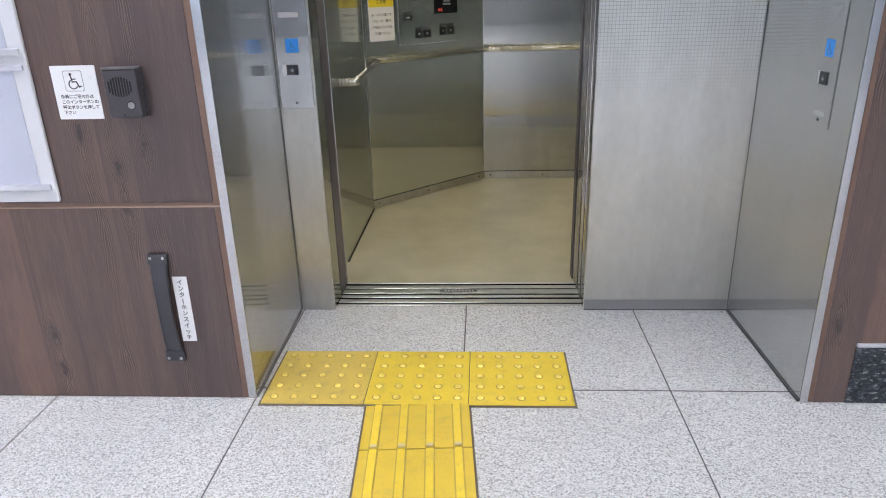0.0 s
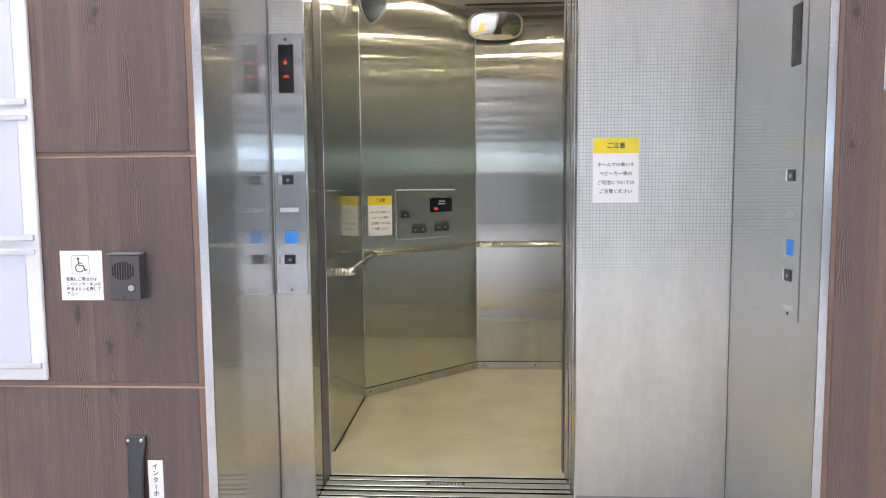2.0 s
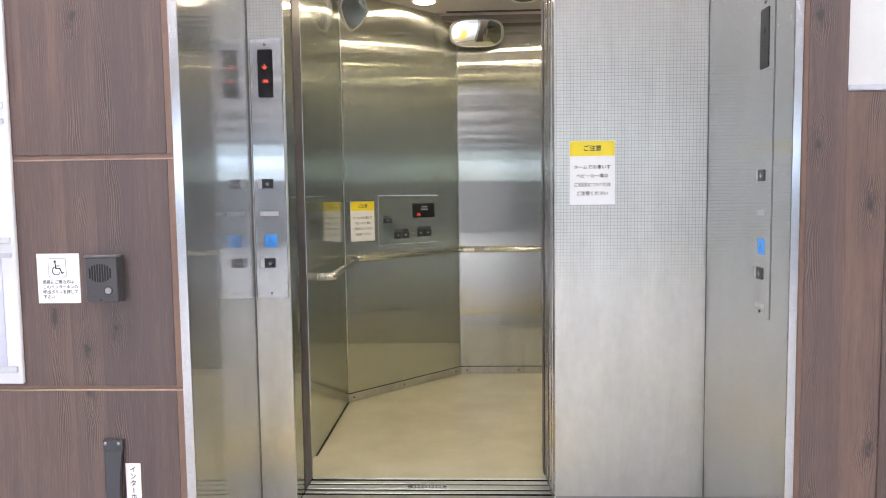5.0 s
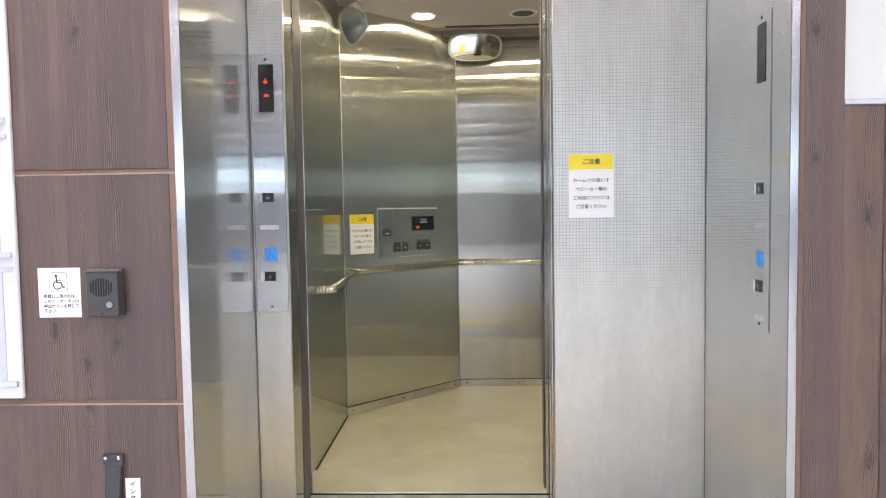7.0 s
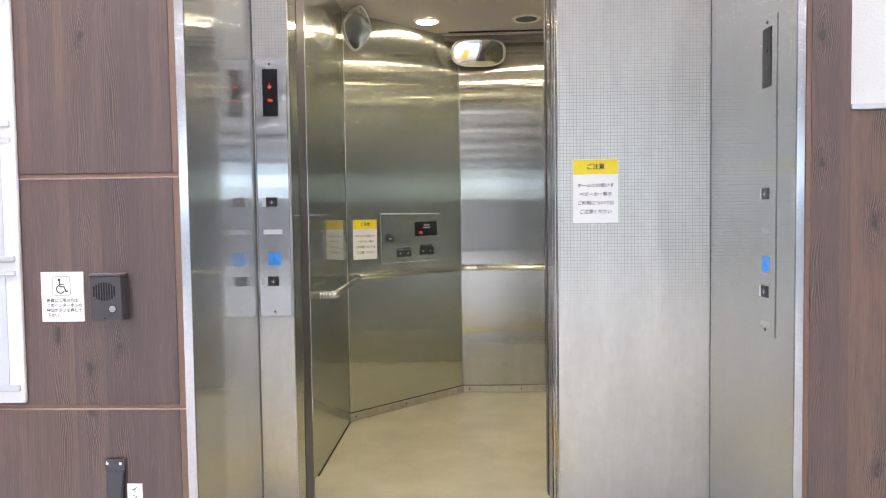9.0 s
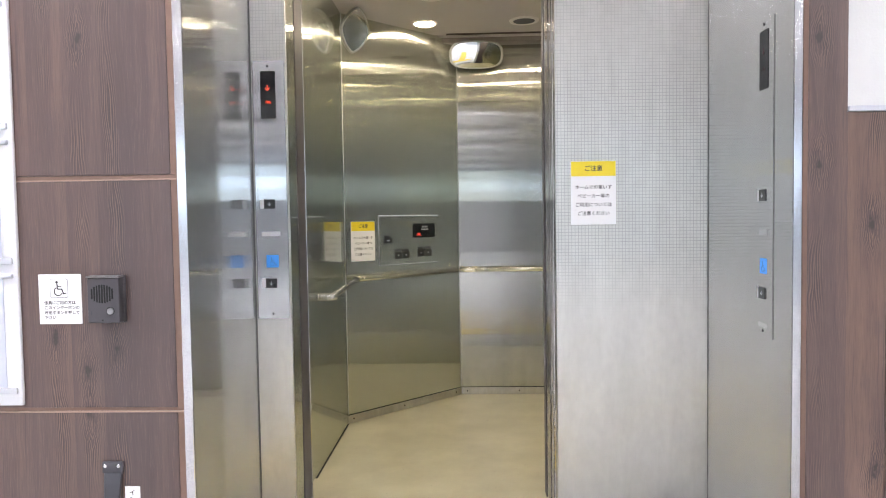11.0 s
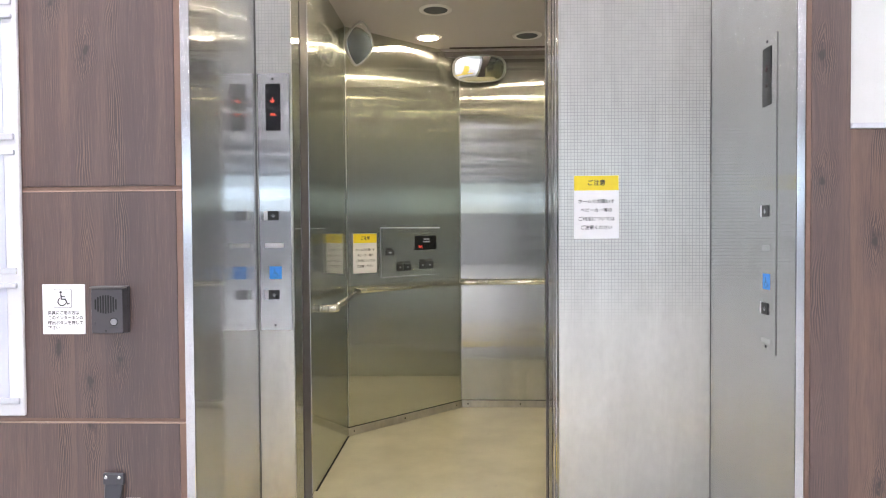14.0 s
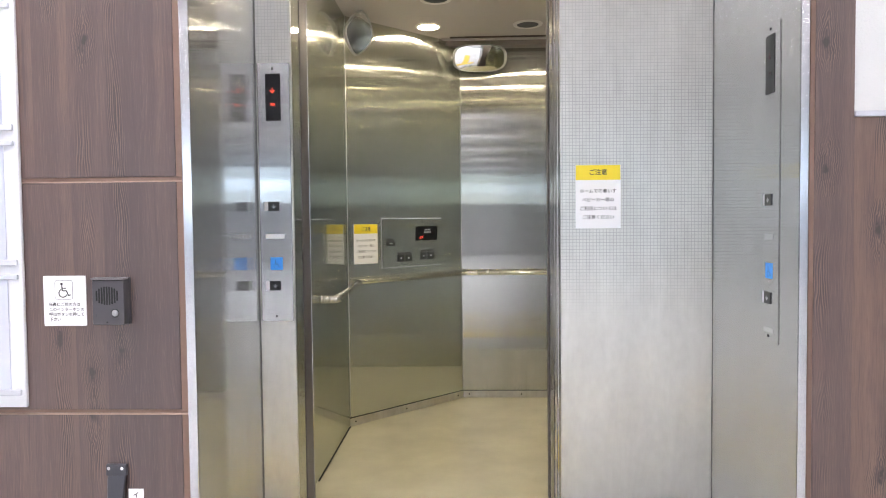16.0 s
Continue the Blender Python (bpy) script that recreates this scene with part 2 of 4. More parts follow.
def wood(name):
    """Dark plank-effect laminate: planks of uneven tone, soft grain, chevron figure and knots down their middles."""
    m, nt, b = material(name, (0.11, 0.07, 0.06), 0.5)
    p = put(nt, "SeparateXYZ", {0: spot(nt)})
    x, z = p.outputs[0], p.outputs[2]
    mul = lambda a, k: math_node(nt, "MULTIPLY", a, k)
    soft = lambda v, lo, hi, a=0.0, c=1.0: put(nt, "MapRange", {0: v, 1: lo, 2: hi, 3: a, 4: c}, interpolation_type="SMOOTHSTEP").outputs[0]
    field = lambda a, c, d, detail=3, rough=0.55: noise_at(nt, put(nt, "CombineXYZ", {0: a, 1: c, 2: d}).outputs[0], 1.0, detail, rough)
    w = math_node(nt, "MULTIPLY_ADD", x, 9.5, 4.37)
    plank = put(nt, "TexVoronoi", {"W": w, "Scale": 1.0, "Randomness": 0.75}, voronoi_dimensions="1D")
    tone = put(nt, "SeparateColor", {0: plank.outputs["Color"]})
    shift = mul(tone.outputs[1], 31.0)
    loc = mul(math_node(nt, "SUBTRACT", w, plank.outputs["W"]), 1 / 9.5)
    sway = math_node(nt, "SUBTRACT", field(mul(x, 3.0), mul(z, 2.6), shift, 2), 0.5)
    loc = math_node(nt, "MULTIPLY_ADD", sway, 0.05, loc)
    # knots at uneven heights
    kz = put(nt, "TexVoronoi", {"W": math_node(nt, "MULTIPLY_ADD", z, 1.5, shift), "Scale": 1.0, "Randomness": 1.0}, voronoi_dimensions="1D")
    dz = mul(kz.outputs["Distance"], 0.46 / 1.5)
    fuzz = math_node(nt, "SUBTRACT", field(mul(x, 60.0), mul(z, 40.0), 2.0, 2), 0.5)
    knot = math_node(nt, "SQRT", math_node(nt, "ADD", mul(loc, loc), mul(dz, dz)))
    knot = math_node(nt, "MULTIPLY_ADD", fuzz, 0.034, knot)
    some = soft(tone.outputs[2], 0.30, 0.40)
    near = mul(soft(knot, 0.0, 0.055, 1.0, 0.0), some)
    side = math_node(nt, "ABSOLUTE", loc)
    push = math_node(nt, "MULTIPLY_ADD", near, -0.014, side)
    gx = math_node(nt, "MULTIPLY_ADD", mul(near, math_node(nt, "SIGN", loc)), -0.012, math_node(nt, "MULTIPLY_ADD", sway, 0.03, x))
    broad = field(mul(gx, 22.0), mul(z, 0.8), shift, 4, 0.6)
    fine = field(mul(gx, 420.0), mul(z, 16.0), shift, 4, 0.65)
    streak = field(mul(gx, 95.0), mul(z, 1.6), shift, 3, 0.6)
    cloud = field(mul(x, 7.0), mul(z, 3.2), 5.0, 4, 0.6)
    col = ramp(nt, broad, (0.34, (0.062, 0.039, 0.038)), (0.5, (0.124, 0.078, 0.066)), (0.66, (0.205, 0.130, 0.098)))
    col = blend(nt, 0.6, col, ramp(nt, tone.outputs[0], (0.0, (0.062, 0.041, 0.043)), (0.5, (0.116, 0.074, 0.065)), (1.0, (0.205, 0.124, 0.086))))
    col = blend(nt, soft(cloud, 0.48, 0.68, 0.0, 0.35), col, (0.066, 0.044, 0.048))
    col = blend(nt, soft(fine, 0.42, 0.66, 0.0, 0.34), col, (0.064, 0.042, 0.039))
    col = blend(nt, soft(fine, 0.46, 0.30, 0.0, 0.26), col, (0.225, 0.155, 0.122))
    col = blend(nt, soft(streak, 0.44, 0.30, 0.0, 0.5), col, (0.055, 0.036, 0.034))
    # year rings cut at a slant: nested arches down the middle of some planks, each ring dark on one side
    where = mul(mul(soft(side, 0.011, 0.027, 1.0, 0.0), some), soft(field(mul(z, 2.4), shift, 1.0, 2), 0.42, 0.56))
    where = math_node(nt, "MAXIMUM", where, mul(soft(knot, 0.014, 0.05, 1.0, 0.0), some))
    wob = field(mul(x, 16.0), mul(z, 5.0), shift, 3, 0.6)
    slow = field(mul(z, 1.7), shift, 7.0, 2)
    arch = math_node(nt, "MULTIPLY_ADD", push, 165.0, math_node(nt, "MULTIPLY_ADD", z, 7.0, math_node(nt, "MULTIPLY_ADD", wob, 3.4, mul(slow, 12.0))))
    saw = math_node(nt, "FRACT", arch)
    figure = mul(mul(soft(saw, 0.25, 0.90), soft(saw, 0.90, 1.0, 1.0, 0.0)), where)
    patchy = soft(field(mul(x, 45.0), mul(z, 11.0), shift, 3), 0.34, 0.54, 0.30, 1.0)
    figure = mul(figure, patchy)
    col = blend(nt, mul(mul(soft(saw, 0.0, 0.18), soft(saw, 0.18, 0.45, 1.0, 0.0)), mul(where, 0.50)), col, (0.27, 0.180, 0.132))
    col = blend(nt, mul(figure, 0.95), col, (0.026, 0.016, 0.015))
    # knots: a torn dark halo and a small black heart
    col = blend(nt, mul(soft(knot, 0.002, 0.022, 0.75, 0.0), some), col, (0.050, 0.032, 0.033))
    col = blend(nt, mul(soft(knot, 0.003, 0.009, 0.85, 0.0), some), col, (0.020, 0.013, 0.013))
    col = blend(nt, 1.0, col, (0.88, 0.81, 0.79), "MULTIPLY")
    nt.links.new(col, b.inputs["Base Color"])
    b.inputs["Specular IOR Level"].default_value = 0.85
    nt.links.new(math_node(nt, "MULTIPLY_ADD", fine, 0.2, 0.33), b.inputs["Roughness"])
    bump(nt, b, math_node(nt, "MULTIPLY_ADD", figure, -0.7, mul(fine, 0.5)), 0.5, 0.0006)
    return m


WOOD = wood("plank_laminate")


def plain(name, color, rough, metal=0.0, mottling=0.12, scale=30.0, relief=0.0):
    m, nt, b = material(name, color, rough, metal)
    n = noise_at(nt, spot(nt), scale, 5)
    big = noise_at(nt, spot(nt), scale * 0.12, 3)
    f = math_node(nt, "MULTIPLY_ADD", n, mottling, math_node(nt, "MULTIPLY_ADD", big, mottling, 1 - mottling))
    nt.links.new(blend(nt, 1.0, color, put(nt, "CombineColor", {0: f, 1: f, 2: f}).outputs[0], "MULTIPLY"), b.inputs["Base Color"])
    nt.links.new(math_node(nt, "MULTIPLY_ADD", n, 0.14, rough - 0.07), b.inputs["Roughness"])
    if relief:
        bump(nt, b, noise_at(nt, spot(nt), scale * 6, 3), relief, 0.001)
    return m


STEEL_SILL = plain("worn_sill_metal", (0.60, 0.61, 0.57), 0.34, 0.85, 0.25, 60)
STEEL_COLUMN = plain("dark_matte_column", (0.085, 0.076, 0.084), 0.42, 0, 0.1, 20)
SLOT = plain("dark_slot", (0.012, 0.012, 0.013), 0.85)
# black that stands for the shade in the sill grooves
BLACK_PIT = plain("black_groove_shade", (0.006, 0.006, 0.006), 0.95)
BLACK_PIT.node_tree.nodes["Principled BSDF"].inputs["Specular IOR Level"].default_value = 0.0
GREY_SKIRT = plain("grey_light_skirt", (0.22, 0.22, 0.22), 0.6, 0, 0.05)
# grime and the shade ring round domes and bars, in one colour
TACTILE_GRIME_SHADE = plain("yellow_brown_grime_shade", (0.56, 0.41, 0.09), 0.7, 0, 0.3, 90)
WOOD_EDGE = plain("orange_brown_edging", (0.19, 0.115, 0.086), 0.45, 0, 0.3, 40)
JOINT_LIT_EDGE = plain("pale_lit_joint_edge", (0.40, 0.275, 0.215), 0.4, 0, 0.25, 40)
WHITE_BOARD = plain("white_enamel", (0.72, 0.725, 0.755), 0.35, 0, 0.04)
WHITE_SHEET = plain("pale_glossy_sheet", (0.56, 0.58, 0.68), 0.18, 0, 0.05, 6)
WHITE_RAIL = plain("pale_grey_plastic", (0.56, 0.57, 0.62), 0.3, 0, 0.05)
WHITE_SIGN = plain("white_acrylic", (0.88, 0.88, 0.89), 0.3, 0, 0.03)
YELLOW_SIGN = plain("yellow_print", (0.86, 0.68, 0.03), 0.35, 0, 0.04)
INK = plain("dark_ink", (0.035, 0.035, 0.04), 0.45, 0, 0.05)
PALE_INK = plain("pale_grey_outline", (0.30, 0.30, 0.31), 0.45, 0, 0.05)
STUCCO = plain("white_textured_wallpaper", (0.68, 0.68, 0.67), 0.7, 0, 0.05, 25, 1.0)
HALL_WALL = plain("hall_off_white", (0.76, 0.76, 0.77), 0.6, 0, 0.06, 8)
HALL_CEILING = plain("hall_ceiling_panel", (0.80, 0.80, 0.815), 0.7, 0, 0.05, 8)
GROUT = plain("grey_grout", (0.14, 0.135, 0.13), 0.8, 0, 0.3, 60)
DARK_GAP = plain("dark_gap", (0.02, 0.02, 0.02), 0.7)
GREY_PLASTIC = plain("charcoal_plastic", (0.062, 0.057, 0.064), 0.42, 0, 0.2, 60, 0.15)
BLACK_RUBBER = plain("black_rubber", (0.045, 0.045, 0.054), 0.34, 0, 0.25, 40)
BLACK_GLASS = plain("black_display_glass", (0.012, 0.012, 0.014), 0.12, 0, 0.05)
BUTTON_DARK = plain("dark_button", (0.018, 0.018, 0.02), 0.3, 0, 0.1)
ARROW_PALE = plain("pale_button_print", (0.50, 0.53, 0.56), 0.4, 0, 0.05)
BRAILLE = plain("pale_braille_label", (0.62, 0.62, 0.65), 0.4, 0, 0.08, 80)
BLUE = plain("blue_print", (0.055, 0.34, 0.92), 0.4, 0, 0.05)
BLUE_DARK = plain("deep_blue_print", (0.035, 0.16, 0.50), 0.4, 0, 0.05)
SCREW = plain("bright_screw", (0.7, 0.7, 0.7), 0.25, 1.0, 0.05)
CAR_CEILING = plain("car_ceiling_paint", (0.54, 0.49, 0.46), 0.5, 0, 0.06, 12)
LAMP_TRIM = plain("downlight_trim", (0.78, 0.74, 0.70), 0.4, 0, 0.05)
MIRROR_RIM = plain("grey_mirror_rim", (0.42, 0.42, 0.39), 0.35, 0, 0.08)
CHROME = plain("chromed_rail", (0.97, 0.94, 0.82), 0.25, 1.0, 0.06)
GOLD_BUMPER = plain("ridged_rail_end", (0.72, 0.70, 0.66), 0.22, 1.0, 0.1)
MIRROR = plain("mirror", (0.86, 0.88, 0.88), 0.03, 1.0, 0.02)
FRAME_ALU = plain("aluminium", (0.62, 0.62, 0.63), 0.35, 1.0, 0.05)


def glow(name, color, strength):
    m, nt, b = material(name, color, 0.4)
    b.inputs["Emission Color"].default_value = (*color, 1)
    b.inputs["Emission Strength"].default_value = strength
    return m


LED_RED = glow("red_led", (1.0, 0.07, 0.02), 1.5)
LED_CAR = glow("faint_red_led", (1.0, 0.06, 0.03), 0.8)
LED_DIM = glow("dim_red_led", (0.05, 0.01, 0.01), 0.05)
TUBE = glow("fluorescent_diffuser", (0.93, 0.92, 0.965), HALL_LIGHT)
LAMP_WARM = glow("warm_lamp", (1.0, 0.85, 0.58), CAR_LIGHT)


def terrazzo():
    m, nt, b = material("speckled_terrazzo", (0.5, 0.5, 0.5), 0.42)
    v = spot(nt)
    chips = put(nt, "TexVoronoi", {"Vector": v, "Scale": 310.0, "Randomness": 1.0})
    tone = put(nt, "SeparateColor", {0: chips.outputs["Color"]})
    fine = noise_at(nt, v, 420.0, 3)
    stain = noise_at(nt, v, 3.0, 5)
    col = ramp(nt, tone.outputs[0], (0.0, (0.24, 0.24, 0.255)), (0.16, (0.40, 0.40, 0.41)), (0.36, (0.60, 0.60, 0.595)), (0.7, (0.74, 0.745, 0.72)), (1.0, (0.86, 0.86, 0.87)))
    col = blend(nt, math_node(nt, "MULTIPLY", fine, 0.15), col, (0.60, 0.60, 0.60))
    rnd = put(nt, "ObjectInfo").outputs["Random"]
    s = math_node(nt, "MULTIPLY_ADD", stain, 0.22, math_node(nt, "MULTIPLY_ADD", rnd, 0.06, 0.84))
    nt.links.new(blend(nt, 1.0, col, put(nt, "CombineColor", {0: s, 1: s, 2: s}).outputs[0], "MULTIPLY"), b.inputs["Base Color"])
    nt.links.new(math_node(nt, "MULTIPLY_ADD", stain, 0.3, 0.3), b.inputs["Roughness"])
    bump(nt, b, fine, 0.25, 0.0005)
    return m


def granite():
    m, nt, b = material("black_speckled_granite", (0.03, 0.03, 0.035), 0.25)
    v = spot(nt, (1, 1, 1.6))
    chips = put(nt, "TexVoronoi", {"Vector": v, "Scale": 130.0, "Randomness": 1.0})
    tone = put(nt, "SeparateColor", {0: chips.outputs["Color"]})
    patch = noise_at(nt, v, 40.0, 4)
    f = math_node(nt, "MULTIPLY", tone.outputs[0], math_node(nt, "MULTIPLY_ADD", patch, 1.2, 0.2))
    nt.links.new(ramp(nt, f, (0.0, (0.012, 0.014, 0.02)), (0.6, (0.035, 0.042, 0.055)), (0.78, (0.10, 0.115, 0.125)), (0.92, (0.26, 0.28, 0.28))), b.inputs["Base Color"])
    return m


def vinyl():
    m, nt, b = material("beige_vinyl_floor", (0.5, 0.44, 0.3), 0.4)
    v = spot(nt)
    big = noise_at(nt, v, 3.5, 5)
    fleck = noise_at(nt, spot(nt, (60, 160, 60)), 1.0, 4)
    col = ramp(nt, big, (0.34, (0.45, 0.415, 0.275)), (0.66, (0.60, 0.56, 0.40)))
    col = blend(nt, math_node(nt, "MULTIPLY", fleck, 0.35), col, (0.44, 0.40, 0.27))
    speck = put(nt, "MapRange", {0: noise_at(nt, spot(nt, (70, 110, 1)), 1.0, 3), 1: 0.735, 2: 0.76}).outputs[0]
    col = blend(nt, math_node(nt, "MULTIPLY", speck, 0.8), col, (0.06, 0.05, 0.045))
    dirt = put(nt, "MapRange", {0: noise_at(nt, spot(nt, (26, 18, 1)), 1.0, 4), 1: 0.71, 2: 0.80}).outputs[0]
    col = blend(nt, math_node(nt, "MULTIPLY", dirt, 0.5), col, (0.16, 0.13, 0.10))
    nt.links.new(col, b.inputs["Base Color"])
    nt.links.new(math_node(nt, "MULTIPLY_ADD", big, 0.25, 0.20), b.inputs["Roughness"])
    bump(nt, b, fleck, 0.12, 0.0005)
    return m


TACTILE_JOINT = plain("brownish_joint", (0.17, 0.14, 0.10), 0.8, 0, 0.3, 60)


def tactile(name, color, grime=0.45):
    m, nt, b = material(name, color, 0.42)
    v = spot(nt)
    big = noise_at(nt, v, 9.0, 5)
    fine = noise_at(nt, v, 160.0, 4)
    dirt = put(nt, "MapRange", {0: noise_at(nt, v, 26.0, 6, 0.7), 1: 0.52, 2: 0.80}).outputs[0]
    rnd = put(nt, "ObjectInfo").outputs["Random"]
    f = math_node(nt, "MULTIPLY_ADD", big, 0.25, math_node(nt, "MULTIPLY_ADD", fine, 0.12, math_node(nt, "MULTIPLY_ADD", rnd, 0.05, 0.76)))
    col = blend(nt, 1.0, color, put(nt, "CombineColor", {0: f, 1: f, 2: f}).outputs[0], "MULTIPLY")
    col = blend(nt, math_node(nt, "MULTIPLY", dirt, grime), col, (0.38, 0.30, 0.14))
    nt.links.new(col, b.inputs["Base Color"])
    nt.links.new(math_node(nt, "MULTIPLY_ADD", big, 0.3, 0.28), b.inputs["Roughness"])
    bump(nt, b, fine, 0.3, 0.0005)
    return m


TERRAZZO = terrazzo()
GRANITE = granite()
VINYL = vinyl()
TACTILE = tactile("yellow_tactile_tile", (0.86, 0.64, 0.055))
TACTILE_WORN = tactile("worn_yellow_tops", (0.86, 0.68, 0.14))
TACTILE_PALE = tactile("scuffed_bar_ends", (0.72, 0.60, 0.34))
TACTILE_DIRTY = tactile("dirty_yellow_tile", (0.78, 0.56, 0.06))
TACTILE_DULL = tactile("dull_yellow_tile", (0.74, 0.55, 0.11), 0.8)

# ---- large structure ----
WALL_L = surf((0, WOOD_Y, 0), (1, 0, 0))
FRONT = surf((0, FRONT_Y, 0), (1, 0, 0))
SLANT = surf(CL, CB - CL)
BACK = surf((0, CAR_BACK, 0), (1, 0, 0))

floor = structure("floor", box(-8.5, 8.5, -14, 2.357, -0.12, -0.0018), GROUT, "grey grout bed under speckled terrazzo floor tiles", "floor")
structure("ceiling", box(-8.5, 8.5, -14.1, 1.9, HALL_TOP, HALL_TOP + 0.1), HALL_CEILING, "pale flat ceiling of the station hall", "ceiling")
structure("wall_east", box(8.5, 8.65, -14, 2.0, -0.01, HALL_TOP + 0.05), HALL_WALL, "plain off-white hall wall", "wall")
structure("wall_west", box(-8.65, -8.5, -14, 2.0, -0.01, HALL_TOP + 0.05), HALL_WALL, "plain off-white hall wall", "wall")
# far hall wall with a high strip of window openings
structure("wall_south", merge(box(-8.5, 8.5, -14.15, -14, -0.01, 1.70), box(-8.5, 8.5, -14.15, -14, 2.70, HALL_TOP + 0.05), box(-8.5, -8.3, -14.15, -14, 1.70, 2.70), box(8.3, 8.5, -14.15, -14, 1.70, 2.70), box(-0.1, 0.1, -14.15, -14, 1.70, 2.70), box(-8.3, 8.3, -14.12, -14.02, 2.03, 2.04), box(-8.3, 8.3, -14.12, -14.02, 2.36, 2.37)), HALL_WALL, "plain off-white hall wall with a high window strip", "wall")

# clad wall beside the lift: core, panels, reveals between them
wall_w = structure("wall_north_west", box(-8.5, -0.601, WOOD_Y + 0.012, WOOD_Y + 0.30, -0.01, HALL_TOP + 0.05), WOOD_EDGE, "wall clad in dark brown plank-effect panels", "wall")
PANEL_ROWS = ((0.002, 0.5936), (0.6079, 1.2121), (1.2269, 1.8311), (1.8459, 2.4511), (2.4659, HALL_TOP))
for z0, z1 in PANEL_ROWS:
    for x0, x1 in ((-8.5, -3.05), (-3.04, -0.619)):
        part("wood_panel", box(x0, x1, z0, z1, -0.02, 0, 0.0012, 2), WOOD, wall_w, "", WALL_L)
    part("edge_strip", box(-0.6188, -0.6012, z0 - 0.001, z1 + 0.001, -0.02, -0.0012, 0.001), WOOD_EDGE, wall_w, "orange-brown edging strip", WALL_L)
for z0, z1 in ((0.594, 0.6075), (1.2125, 1.2265), (1.8315, 1.8455), (2.4515, 2.4655)):
    part("joint_strip", box(-8.5, -0.603, z0 + 0.0040, z1, -0.02, -0.0030, 0.001), WOOD_EDGE, wall_w, "brown joint strip", WALL_L)
    # highlight on the joint's lower edge, put in as a pale strip
    part("joint_lip", box(-8.5, -0.603, z0, z0 + 0.0038, -0.02, 0.0004, 0.001), JOINT_LIT_EDGE, wall_w, "lower joint edge with its highlight painted pale brown", WALL_L)

wall_e = structure("wall_north_east", box(1.011, 8.5, WOOD_Y + 0.012, WOOD_Y + 0.30, -0.01, HALL_TOP + 0.05), WOOD_EDGE, "wall with dark brown plank-effect wainscot and white upper part", "wall")
part("edge_strip", box(1.0115, 1.0250, 0.002, HALL_TOP, -0.02, -0.0008, 0.001), WOOD_EDGE, wall_e, "orange-brown edging strip", WALL_L)
part("wood_panel", prism(bmesh.new(), [(1.0252, 0.002), (1.1115, 0.002), (1.1115, 0.191), (1.2215, 0.191), (1.2215, 1.353), (1.1215, 1.353), (1.1215, HALL_TOP), (1.0252, HALL_TOP)], -0.02, 0), WOOD, wall_e, "", WALL_L)
for i in range(6):
    part("wood_panel", box(1.2245 + i * 1.2, 2.421 + i * 1.2, 0.191, 1.353, -0.02, 0, 0.002), WOOD, wall_e, "", WALL_L)
part("upper_wall", box(1.1225, 8.5, 1.368, HALL_TOP, -0.03, -0.006), STUCCO, wall_e, "white textured wallpaper", WALL_L)
part("dado_rail", box(1.1225, 8.5, 1.354, 1.368, -0.02, 0.005, 0.002, 2), WHITE_RAIL, wall_e, "pale grey metal capping", WALL_L)
part("stone_base", box(1.112, 8.5, 0.0015, 0.179, -0.02, 0.003, 0.001), GRANITE, wall_e, "black speckled granite base", WALL_L)
part("base_cap", box(1.112, 8.5, 0.179, 0.190, -0.02, 0.005, 0.002), WHITE_RAIL, wall_e, "pale metal capping strip", WALL_L)

structure("wall_over_lift", box(-0.601, 1.011, WOOD_Y + 0.002, WOOD_Y + 0.3, 2.35, HALL_TOP + 0.05), WOOD, "dark plank-effect cladding over the lift recess", "wall")
structure("recess_ceiling", box(-0.70, 1.10, WOOD_Y + 0.3, FRONT_Y + 0.3, 2.35, 2.45), HALL_CEILING, "pale soffit over the lift entrance", "ceiling")


def slab(points, z0, z1):
    bm = bmesh.new()
    return prism(bm, points, z0, z1)


# steel reveals of the recess, each with a bright corner jamb
reveal_w = structure("wall_recess_west", slab([(L_FRONT, WOOD_Y + 0.003), (L_BACK, FRONT_Y - 0.006), (L_BACK - 0.011, FRONT_Y - 0.006), (L_FRONT - 0.0245, WOOD_Y + 0.003)], -0.01, 2.36), STEEL_SIDE, "brushed stainless steel reveal of the lift recess", "wall")
part("corner_jamb", box(L_FRONT - 0.0248, L_FRONT, 0.001, 2.36, -0.002, 0.003, 0.002, 2), STEEL_TRIM, reveal_w, "bright steel corner jamb", WALL_L)
part("shadow_gap", box(L_BACK - 0.008, L_BACK + 0.003, -0.01, 2.36, -0.012, 0.001), GROUT, reveal_w, "dark joint", FRONT)
reveal_e = structure("wall_recess_east", slab([(R_FRONT, WOOD_Y + 0.003), (R_FRONT + 0.022, WOOD_Y + 0.003), (R_BACK + 0.02, FRONT_Y - 0.006), (R_BACK, FRONT_Y - 0.006)], -0.01, 2.36), STEEL_SIDE, "brushed stainless steel reveal of the lift recess", "wall")
part("corner_jamb", box(R_FRONT, R_FRONT + 0.0215, 0.001, 2.36, -0.002, 0.003, 0.002, 2), STEEL_TRIM, reveal_e, "bright steel corner jamb", WALL_L)
part("shadow_gap", box(R_BACK - 0.0015, R_BACK + 0.006, -0.01, 2.36, -0.012, 0.001), GROUT, reveal_e, "dark joint", FRONT)

